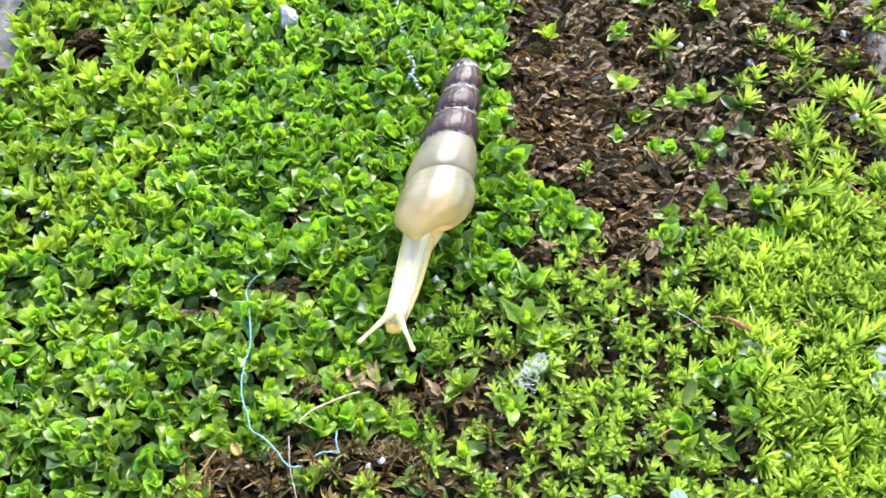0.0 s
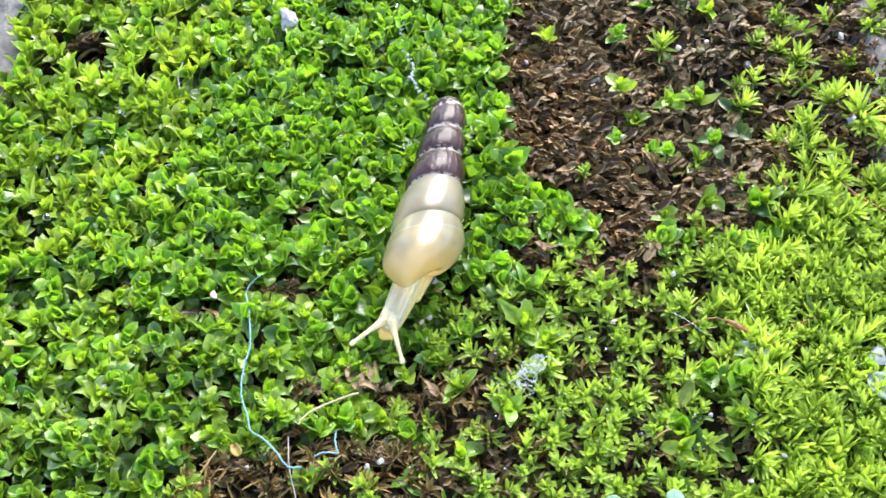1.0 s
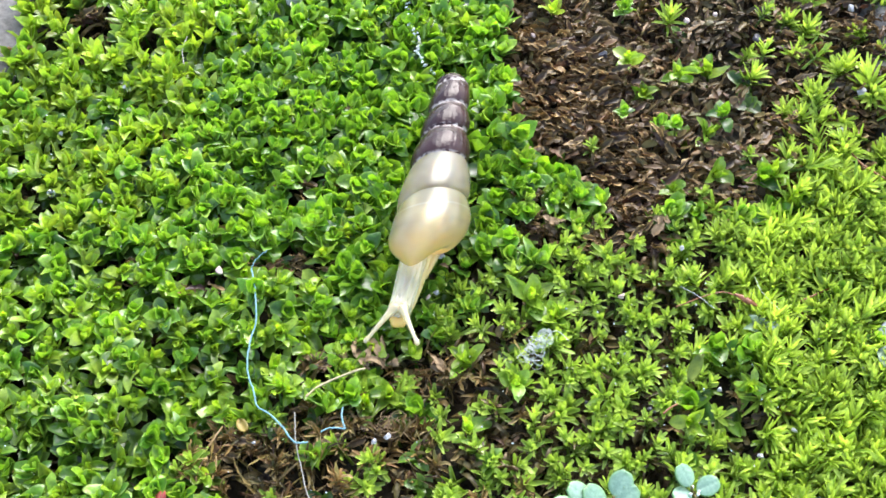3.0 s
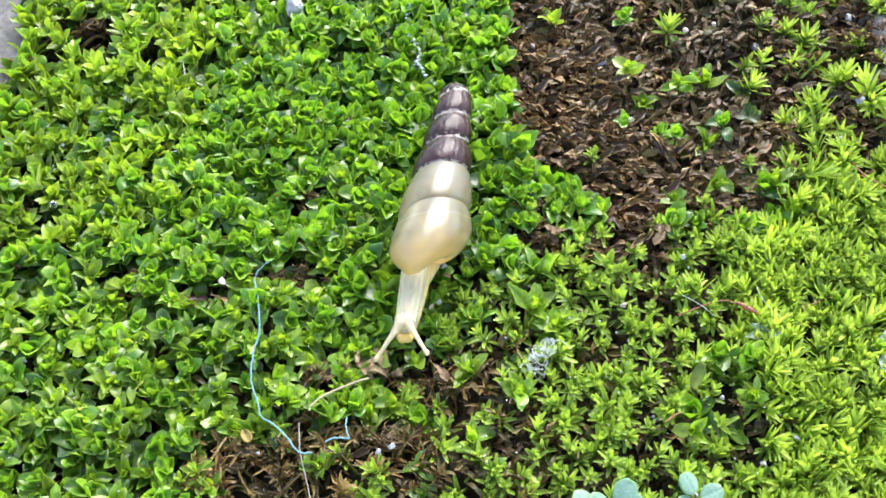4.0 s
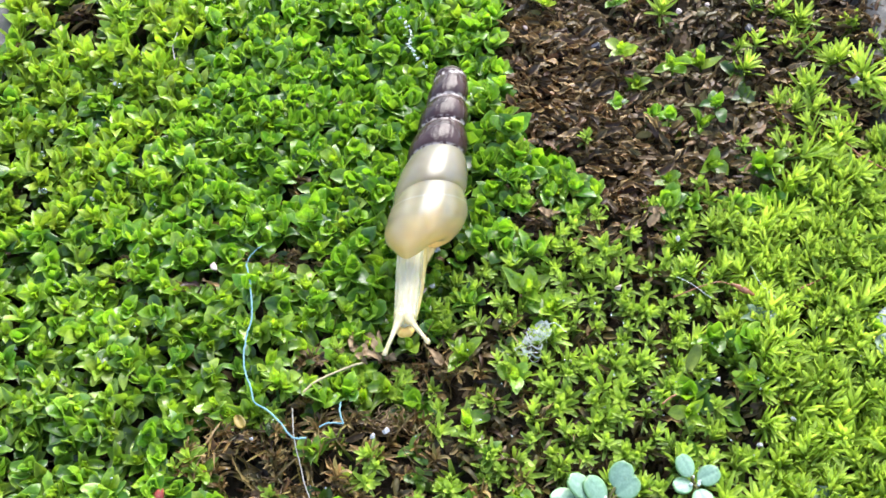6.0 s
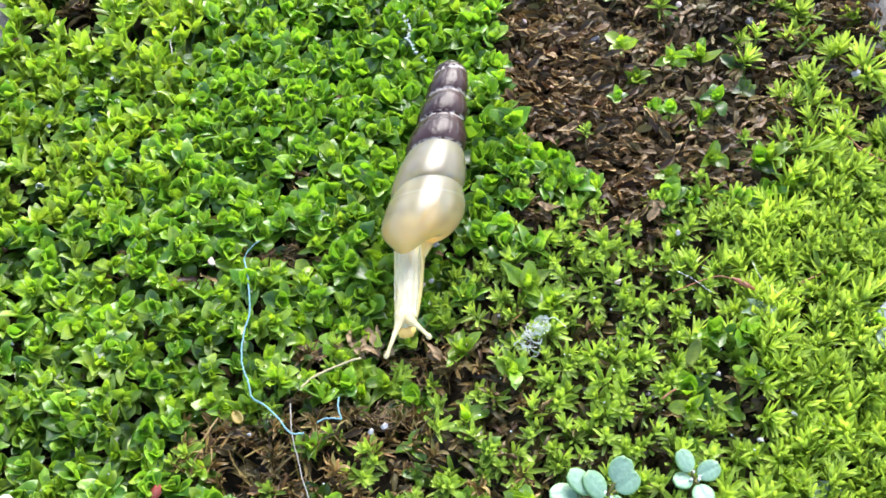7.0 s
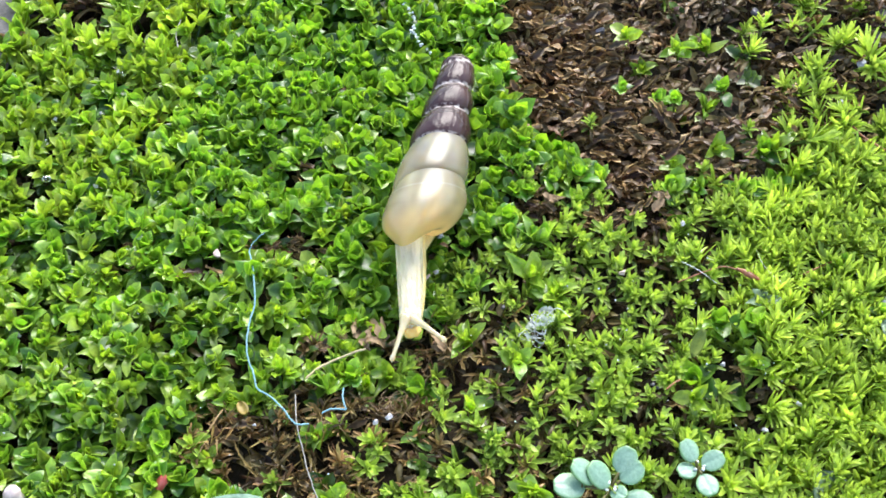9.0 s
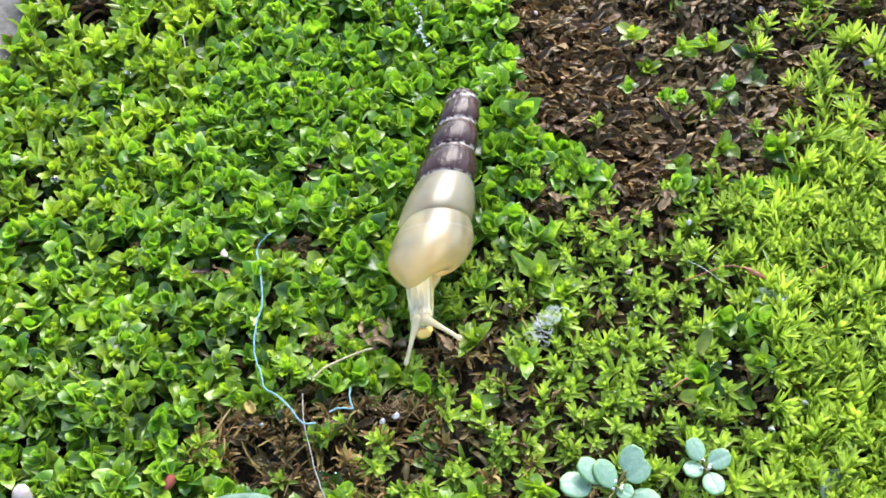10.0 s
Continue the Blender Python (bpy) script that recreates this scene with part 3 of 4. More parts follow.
def inside(x, y, ring):
    hit, n = False, len(ring)
    for k in range(n):
        (x0, y0), (x1, y1) = ring[k], ring[(k + 1) % n]
        if (y0 > y) != (y1 > y) and x < (x1 - x0) * (y - y0) / (y1 - y0) + x0:
            hit = not hit
    return hit


def star_edge(y):
    """Where, going right, the broad-leaved moss gives way to the star moss."""
    return float(np.interp(y, [-22, -17, -9, -5.3, -2, 0.0, 1.4, 2.2], [-5, -4, -2.4, -0.6, 2.0, 4.6, 11.0, 19.0]))


def growth(x, y, rng):
    """Which moss grows at a place: broad, star, dead or none."""
    jx = x + 1.3 * noise.noise((x * 0.35, y * 0.35, 11.0))
    jy = y + 1.3 * noise.noise((x * 0.35, y * 0.35, 17.0))
    for cx, cy, a, b in BARE:
        if ((x - cx) / a) ** 2 + ((y - cy) / b) ** 2 < 1:
            return None
    if jx < -26.4 and jy > 11.5:
        return None
    if inside(jx, jy, PATCH):
        thin = 0.5 if jx > 13.5 and jy > 6.5 else 0.12
        return None if rng.random() < thin else ("broad" if jx > 11.5 and rng.random() < 0.03 else "dead")
    for cx, cy, a, b in HOLLOWS:
        if ((0.6 * x + 0.4 * jx - cx) / a) ** 2 + ((0.6 * y + 0.4 * jy - cy) / b) ** 2 < 1:
            return "dead" if rng.random() < (0.85 if cy > -11 else 0.7) else ("star" if rng.random() < 0.8 else "broad")
    for cx, cy, a, b in DULL:
        if ((jx - cx) / a) ** 2 + ((jy - cy) / b) ** 2 < 1:
            roll = rng.random()
            if cx > -4 and roll > 0.86:
                return None
            return "dead" if roll < 0.27 else ("broad" if roll < (0.37 if cx > -4 else 0.8) else "star")
    if jx > 18 and jy > 1.0:
        roll = rng.random()
        return "star" if roll < (0.72 if jx < 23.5 else 0.6) * (0.38 if jy > 7 else 1.0) else ("dead" if roll < 0.8 else None)
    if jx > 24.4 and -8 < jy < 2:
        return "star" if rng.random() < 0.7 else None
    if jx > star_edge(jy) and jy < 2.6:
        near = jx - star_edge(jy)
        return "broad" if rng.random() < (0.3 if near < 2.5 else 0.02) else "star"
    roll = rng.random()
    return "star" if roll < (0.3 if jx > star_edge(jy) - 2.5 and jy < 0 else 0.035) else "dead" if roll > 0.97 else "broad"


def lattice(step, x0, x1, y0, y1, rng, jitter=0.32):
    rows = int((y1 - y0) / (step * 0.866))
    for j in range(rows):
        for i in range(int((x1 - x0) / step)):
            yield (x0 + (i + 0.5 * (j % 2)) * step + rng.normal() * jitter * step, y0 + j * step * 0.866 + rng.normal() * jitter * step)


def ripe(x, y):
    """The share of grown, dull shoots among the broad-leaved ones."""
    return 0.08 + 0.72 * min(1.0, max(0.0, (-y - 1.5 - 0.12 * x) / 4.5)) 


def style_at(kind, x, y, rng):
    """Which form a shoot of that moss takes at a place."""
    patch = inside(x, y, PATCH)
    if kind == "star":
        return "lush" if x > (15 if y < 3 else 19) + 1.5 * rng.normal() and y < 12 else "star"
    if kind == "dead" and y < -6:
        return str(rng.choice(["withered", "withered", "withered", "fibre", "fibre", "flake"]))
    if kind == "dead":
        return "mat" if patch and rng.random() < min(1.0, max(0.0, (x + 0.5 * y - 14) / 4.0)) else "flake"
    if patch or rng.random() < ripe(x, y):
        return "grown"
    return "tongue" if rng.random() < 0.04 + min(0.8, max(0.0, (-x - 14 + 0.2 * y) / 6.0)) * (y > 0) else "cup"


SPACING = {"broad": 0.94, "star": 1.02, "dead": 0.74}
SINK = {"broad": 0.0, "star": 0.0, "dead": 0.5}
REACH = (-34, 34, -22, 25)  # how far the carpets go


def plan_shoots():
    """Each shoot's place, lean, turn, size, style and number."""
    plans = {"broad": [], "star": [], "dead": []}
    for kind, step in SPACING.items():
        rng = np.random.default_rng(len(kind) + 40)
        for x, y in lattice(step, *REACH, rng):
            if growth(x, y, rng) != kind or rng.random() < (0.12 if kind == "dead" else 0.03):
                continue
            style = style_at(kind, x, y, rng)
            if style == "grown" and rng.random() < 0.26 or style == "tongue" and rng.random() < 0.15:
                continue
            tilt = 14 if style == "cup" else 18
            lean = [rng.normal() * tilt, rng.normal() * tilt]
            if kind == "star" and x > -10:
                lean = [lean[0] - 5, lean[1] + 8 + 1.5 * max(0.0, x - 9)]
            elif style == "tongue":
                lean[1] += 2.6 * min(0.0, x + 13)
            spin = rng.uniform(0, 360) if kind != "dead" else rng.normal() * 12 - 4
            z = relief(x, y) + rng.normal() * (0.2 if kind != "dead" else 0.25) - SINK[kind] - (0.5 if kind != "dead" and inside(x, y, PATCH) else 0.0)
            size = rng.uniform(0.84, 1.16) * (0.82 if kind == "dead" and -6 < y < 2 else 1.0)
            plans[kind].append((x, y, z, *lean, spin, size, style, int(rng.integers(COUNT))))
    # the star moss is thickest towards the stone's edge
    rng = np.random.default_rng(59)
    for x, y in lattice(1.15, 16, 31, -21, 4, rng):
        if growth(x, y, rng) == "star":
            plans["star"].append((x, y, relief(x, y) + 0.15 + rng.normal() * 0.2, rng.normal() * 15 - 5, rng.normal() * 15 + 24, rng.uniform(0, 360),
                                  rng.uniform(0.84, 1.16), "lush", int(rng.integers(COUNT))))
    # leaves and brown litter under the green shoots, both tinted dark as if shaded
    rng = np.random.default_rng(61)
    for x, y in lattice(1.3, *REACH, rng):
        kind = growth(x, y, rng)
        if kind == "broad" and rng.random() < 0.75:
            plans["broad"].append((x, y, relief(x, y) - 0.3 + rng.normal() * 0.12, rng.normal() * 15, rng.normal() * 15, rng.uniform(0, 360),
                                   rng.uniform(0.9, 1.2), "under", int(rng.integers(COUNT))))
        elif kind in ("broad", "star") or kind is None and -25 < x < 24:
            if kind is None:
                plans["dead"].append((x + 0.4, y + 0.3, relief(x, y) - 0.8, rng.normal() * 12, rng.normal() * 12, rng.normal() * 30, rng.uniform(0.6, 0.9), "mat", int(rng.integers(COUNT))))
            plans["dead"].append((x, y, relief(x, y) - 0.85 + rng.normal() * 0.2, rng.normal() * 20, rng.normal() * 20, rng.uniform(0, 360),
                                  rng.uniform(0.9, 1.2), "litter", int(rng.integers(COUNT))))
    # lone green shoots on the bare brown patch
    rng = np.random.default_rng(77)
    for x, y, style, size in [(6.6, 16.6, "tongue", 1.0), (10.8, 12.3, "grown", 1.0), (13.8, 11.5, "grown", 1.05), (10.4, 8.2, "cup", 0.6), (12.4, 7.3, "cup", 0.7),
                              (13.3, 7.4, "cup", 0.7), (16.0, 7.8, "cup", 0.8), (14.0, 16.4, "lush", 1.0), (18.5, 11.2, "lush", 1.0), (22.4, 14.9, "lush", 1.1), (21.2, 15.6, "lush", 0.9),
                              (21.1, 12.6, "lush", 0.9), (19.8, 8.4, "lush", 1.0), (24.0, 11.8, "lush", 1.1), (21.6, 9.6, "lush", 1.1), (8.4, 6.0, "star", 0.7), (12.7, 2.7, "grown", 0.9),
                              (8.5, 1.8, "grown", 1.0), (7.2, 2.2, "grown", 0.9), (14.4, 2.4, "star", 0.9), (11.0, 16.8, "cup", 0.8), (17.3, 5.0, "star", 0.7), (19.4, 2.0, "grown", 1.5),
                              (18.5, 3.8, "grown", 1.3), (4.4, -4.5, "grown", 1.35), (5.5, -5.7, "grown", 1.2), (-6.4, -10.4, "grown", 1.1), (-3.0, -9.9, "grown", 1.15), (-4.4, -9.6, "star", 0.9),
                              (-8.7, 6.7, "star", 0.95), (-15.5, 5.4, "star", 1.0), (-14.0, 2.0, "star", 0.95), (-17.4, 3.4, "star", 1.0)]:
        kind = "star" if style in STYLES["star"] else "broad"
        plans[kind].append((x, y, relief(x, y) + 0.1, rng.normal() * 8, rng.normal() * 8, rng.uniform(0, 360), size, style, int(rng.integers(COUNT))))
    return plans


def build_moss(kind, plans, material, name, label, category, focus):
    """One carpet: the shoots nearest to the snail's way as parts, the rest joined."""
    carpet = tagged(new(name), label, category)
    carpet.location = (focus[0] * MM, focus[1] * MM, -2.3 * MM)
    order = sorted(plans, key=lambda p: (p[7] in ("litter", "under"), (p[0] - focus[0]) ** 2 + (p[1] - focus[1]) ** 2))
    keys = ("young", "rim", "tone", "dull")
    meshes = {}
    for x, y, z, a, b, c, s, style, k in order[:300]:
        if (style, k) not in meshes:
            v, q, *values = VARIANTS[style][k]
            meshes[style, k] = quads("moss_shoot", v, q, list(zip(keys, values)))
            meshes[style, k].materials.append(material)
        ob = new("moss_shoot", meshes[style, k])
        ob.parent = carpet
        ob.matrix_basis = Matrix.Translation(-carpet.location) @ pose(x * MM, y * MM, z * MM, a, b, c) @ Matrix.Scale(s, 4)
    verts, faces, columns, n = [], [], [[], [], [], []], 0
    for x, y, z, a, b, c, s, style, k in order[300:]:
        v, q, *values = VARIANTS[style][k]
        m = np.array(pose(0, 0, 0, a, b, c).to_3x3()) * s
        verts.append(v @ m.T + (x - focus[0], y - focus[1], z + 2.3))
        faces.append(q + n)
        for column, value in zip(columns, values):
            column.append(value)
        n += len(v)
    me = quads("moss_bed", np.vstack(verts), np.vstack(faces), [(key, np.concatenate(column)) for key, column in zip(keys, columns)])
    tagged(place("moss_bed", me, material, carpet), kind="stuff")


# ---- the snail ----
EDGE = math.pi * 1.3  # where round the axis the outer lip ends
TURNS = 6.3
SUTURE = np.polyfit([-1, 0, 1, 2, 3, 4, 5, 6], [-2.9, -1.15, 0.65, 2.55, 4.5, 6.8, 9.62, 13.4], 4)  # way down the axis by turns, on the back


def shell_strip(first, last, body):
    """The whorl band between two turns counted back from the lip, apex at the origin, axis along -y."""
    n = int(72 * (last - first)) + 1
    theta = np.linspace(first, last, n)  # turns, 0 at the lip
    phi = EDGE + theta * 2 * np.pi
    rows = 25
    v = np.linspace(0, 1, rows)
    P, V = np.meshgrid(phi, v, indexing="ij")
    k = 5 + (P - np.pi / 2) / (2 * np.pi)
    top, end = np.polyval(SUTURE, k), np.polyval(SUTURE, k + 1)
    d = top + (end - top) * V
    r = np.interp(d, [-0.22, -0.16, 0.02, 0.45, 2.5, 4.5, 6.7, 9.6, 12], [0, 0.42, 0.72, 0.98, 1.2, 1.42, 1.68, 1.98, 2.15])
    dip = 0.17 if last < -1 else 0.12  # the lower whorls are flatter
    dip = dip * np.clip((d + 0.3) / 2.2, 0.15, 1.0)  # the tip is smooth
    r = r * (1.0 - dip + (dip + 0.015) * (4 * V ** 1.2 * (1 - V ** 1.2)) ** (0.72 if last < -1 else 0.6))
    cx, cz, d = np.zeros_like(r), np.zeros_like(r), np.maximum(d, -0.22)
    if body:
        side = P / np.pi
        foot = np.interp(side, [-0.7, -0.35, 0.0, 0.3, 0.5, 0.7, 0.9, 1.1, 1.3], [11.8, 11.6, 11.8, 13.0, 13.9, 13.8, 13.1, 12.3, 11.8])
        kernel = np.ones(9) / 9
        smooth = np.convolve(np.pad(foot[:, 0], 4, mode="edge"), kernel, mode="valid")
        foot = np.repeat(smooth[:, None], rows, 1)
        d = top + (foot - top) * (1 - (1 - V) ** 1.25)
        rim = 0.92
        fall = np.clip((V - 0.38) / 0.62, 0, 1)
        swell = np.sin(np.clip(V / 0.38, 0, 1) * np.pi / 2) ** 0.8
        start = np.interp(top, [6.7, 9.6, 12], [1.65, 1.98, 2.15]) * 0.91
        r = np.where(V < 0.38, start + (2.08 - start) * swell, rim + (2.08 - rim) * np.sqrt(np.clip(1 - fall ** 2.2, 0.0, 1)))
        cx, cz = -0.42 * fall ** 1.4, -0.5 * fall ** 2.4
    pts = np.stack([cx + r * np.cos(P), -d, cz + r * np.sin(P)], -1).reshape(-1, 3)
    return pts, sheet(n, rows), V.ravel(), (P / (2 * np.pi)).ravel()


def flesh(points, radii, flat, seed, sides=28, fine=0.012, furrow=0.0):
    """A soft limb, furrowed lengthwise where asked."""
    v, q = tube(curve_through(points, 40), np.interp(np.linspace(0, 1, 40), np.linspace(0, 1, len(radii)), radii), sides, flat, fine, seed)
    if furrow:
        grid = v.reshape(-1, sides, 3)
        rng = np.random.default_rng(seed)
        a, s = np.arange(sides) * 2 * np.pi / sides, np.linspace(0, 9, len(grid))[:, None]
        wave = np.cos(11 * a[None] + 0.5 * np.sin(s * 1.7)) + 0.7 * np.sin(s * 8 + 3 * np.cos(11 * a)[None]) + 0.5 * rng.normal(size=(len(grid), sides))
        core = grid.mean(axis=1, keepdims=True)
        v = (core + (grid - core) * (1 + furrow * wave[:, :, None])).reshape(-1, 3)
    return v, q


def build_snail():
    snail = tagged(new("snail"), "small cream snail with slender dark-tipped glossy shell creeping over moss", "snail")
    pts, faces, across, turn = shell_strip(-1, 0, True)
    pts2, faces2, across2, turn2 = shell_strip(-1.72, -1, False)
    v, q = merge([(pts2, faces2), (pts, faces)])
    shell = place("shell", quads("shell", v, q, [("across", np.concatenate([0.30 + across2 * 0.2, across])), ("turn", np.concatenate([turn2, turn]))]),
                  SHELL_PALE, snail, "translucent cream lower whorls")
    # the soft body coiled inside, seen through the shell
    inner = np.vstack([pts2 * (0.74, 1, 0.85) + (0.34, 0, -0.1), pts * (0.8, 1, 0.88) + (-0.24, 0.2, -0.1)])
    place("coiled_body", quads("coiled_body", inner, q), COIL, shell, "cream coiled body inside the shell")
    pts, faces, across, turn = shell_strip(-TURNS, -1.72, False)
    place("spire", quads("spire", pts, faces, [("across", across), ("turn", turn)]), SHELL_DARK, shell, "dark purplish-brown upper whorls")
    # the rear of the foot, carried under the body whorl
    v, q = flesh([(0.3, -5.5, -1.7), (0.3, -8, -1.75), (0.1, -10.8, -1.65), (-0.3, -13.0, -1.7)], [0.15, 0.5, 0.62, 0.36], 0.55, 3)
    place("foot", quads("foot", v, q), SOLE, shell, "yellowish rear of the foot")
    # neck and head slide in and out of the lip
    v, q = flesh([(0, 0.3, -0.1), (0, 1.5, -0.08), (0, 3.2, 0.05), (0, 6.0, 0.5)], [0.56, 0.62, 0.68, 0.74], 0.9, 4, 66, 0.0, 0.022)
    neck = place("neck", quads("neck", v, q), FLESH, snail, "cream translucent neck")
    v, q = flesh([(0.04, -0.2, -0.42), (0.08, 1.2, -0.4), (0.12, 2.8, -0.38), (0.16, 5.6, -0.3)], [0.42, 0.62, 0.74, 0.76], 0.5, 5)
    place("sole", quads("sole", v, q), SOLE, neck, "yellowish edge of the foot")
    v, q = flesh([(0, 1.0, -0.08), (0, 0.5, -0.05), (0, 0.15, -0.08), (0, -0.02, -0.16)], [0.57, 0.6, 0.5, 0.28], 0.85, 6, 48, 0.0, 0.015)
    head = place("head", quads("head", v, q), FLESH, snail, "cream head with two stretched tentacles")
    v, q = flesh([(-0.24, -0.12, -0.3), (-0.04, -0.24, -0.3), (0.14, -0.2, -0.3), (0.34, -0.08, -0.32)], [0.26, 0.38, 0.34, 0.38, 0.26], 0.8, 7, 28, 0.03)
    place("mouth", quads("mouth", v, q), FOOT, head, "yellowish mouth")
    stalks = []
    for k in range(2):
        s = np.linspace(0, 1, 22)
        line = np.stack([0.05 * np.sin(s * 2.2) * (1, -1)[k], -2.35 * s + 0.1, 0.10 * np.sin(s * np.pi)], -1)
        radii = 0.1 + 0.24 * np.exp(-s * 4.2) + 0.05 * np.exp(-((s - 0.96) / 0.05) ** 2)
        v, q = tube(line, radii, 14, 1.0, 0.01, 8 + k)
        stalks.append(place("tentacle", quads("tentacle", v, q), TENTACLE, head))
    return shell, neck, head, stalks


SHELL, NECK, HEAD, STALKS = build_snail()

# ---- carpets ----
PLANS = plan_shoots()
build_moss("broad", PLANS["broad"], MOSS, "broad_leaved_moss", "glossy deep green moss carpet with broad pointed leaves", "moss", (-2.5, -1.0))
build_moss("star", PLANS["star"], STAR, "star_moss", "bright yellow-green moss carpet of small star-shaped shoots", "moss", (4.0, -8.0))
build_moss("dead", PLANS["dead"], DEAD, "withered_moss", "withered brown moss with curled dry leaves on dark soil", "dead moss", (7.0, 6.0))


# ---- small things ----
def thing(name, v, q, material, label, category, at=(0, 0, 0), group="", attributes=(), smooth=True):
    ob = place(name, quads(name, v, q, attributes, smooth), material)
    ob.location = [a * MM for a in at]
    return tagged(ob, label, category, group)


def pebble(size, seed, flat=0.8, rows=7, cols=9, cuts=16):
    """A worn, faceted grain."""
    rng = np.random.default_rng(seed)
    a, b = np.meshgrid(np.linspace(0.02, np.pi - 0.02, rows), np.linspace(0, 2 * np.pi, cols, endpoint=False), indexing="ij")
    p = np.stack([np.sin(a) * np.cos(b), np.sin(a) * np.sin(b), np.cos(a) * flat], -1).reshape(-1, 3)
    for k in range(cuts):
        way = rng.normal(size=3)
        way /= np.linalg.norm(way)
        over = np.maximum(p @ way - rng.uniform(0.38, 0.75), 0)
        p = p - over[:, None] * way
    return p * size * (1, rng.uniform(0.75, 1.1), 1), sheet(rows, cols, True)


def build_grains():
    rng = np.random.default_rng(5)
    v, q = pebble(1.15, 3, 1.0, 21, 28, 26)
    v = v * (1.0, 0.9, 0.95) + np.array([(noise.noise(p * 2.2) * 0.16, noise.noise(p * 2.2 + Vector((5, 0, 0))) * 0.16, noise.noise(p * 2.2 + Vector((0, 9, 0))) * 0.2) for p in map(Vector, v)])
    thing("white_stone", v, q, CHALK, "chalky white stone chip lying on the moss", "stone", (-9.66, 17.3, relief(-9.66, 17.3) + 0.4), smooth=False)
    # clear ones at x -23 to -19, y 6 to 10 stand in for water drops
    spots = [(-12.39, -2.94, 0.32, PINK), (-0.42, -1.6, 0.36, QUARTZ), (-0.64, -4.01, 0.24, QUARTZ), (-1.1, -4.2, 0.2, PINK), (-3.69, -13.05, 0.2, QUARTZ),
             (-3.09, -12.72, 0.26, QUARTZ), (12.71, -1.56, 0.2, QUARTZ), (9.21, -4.61, 0.26, PINK), (-22.33, -7.57, 0.25, QUARTZ), (-22.63, 6.67, 0.25, QUARTZ),
             (-20.05, 7.05, 0.18, QUARTZ), (-19.32, 10.02, 0.18, QUARTZ), (-19.64, 1.88, 0.2, QUARTZ), (-18.13, 0.87, 0.24, QUARTZ), (-6.78, -3.91, 0.2, PINK),
             (10.0, -11.4, 0.17, DARKGRAIN), (10.25, -11.6, 0.13, DARKGRAIN), (2.84, -6.67, 0.2, DARKGRAIN), (6.9, -11.0, 0.15, DARKGRAIN), (9.5, 12.6, 0.4, DARKGRAIN), (17.2, -12.4, 0.22, QUARTZ),
             (13.8, -10.0, 0.2, QUARTZ), (25.2, 16.6, 0.4, QUARTZ), (24.6, 9.6, 0.4, QUARTZ), (22.8, 6.6, 0.3, QUARTZ), (14.9, 15.6, 0.26, PINK), (16.6, 15.9, 0.22, PINK),
             (5.2, 14.3, 0.25, PINK), (18.9, 14.0, 0.4, DARKGRAIN), (-9.6, -13.2, 0.15, QUARTZ), (15.4, -13.6, 0.24, QUARTZ)]
    for k, (x, y, s, m) in enumerate(spots):
        v, q = pebble(s, 30 + k)
        words = {QUARTZ: "clear white quartz grain or water bead caught in the moss", PINK: "pinkish sand grain caught in the moss", DARKGRAIN: "dark bluish grit caught between shoots"}[m]
        thing("sand_grain", v, q, m, words, "sand grain", (x, y, relief(x, y) + (0.08 if x < 4 or y < 0 else -0.3)), "grains in the moss", smooth=False)


def strand(name, points, radius, material, label, category, lift, seed, count=60, bow=0.03):
    line = curve_through(points, count, bow, seed)
    line[:, 2] += [relief(x, y) + lift for x, y in line[:, :2]]
    base = line[len(line) // 2].copy()
    v, q = tube(line - base, np.full(count, radius), 7, 1.0, 0.05, seed)
    return thing(name, v, q, material, label, category, base)


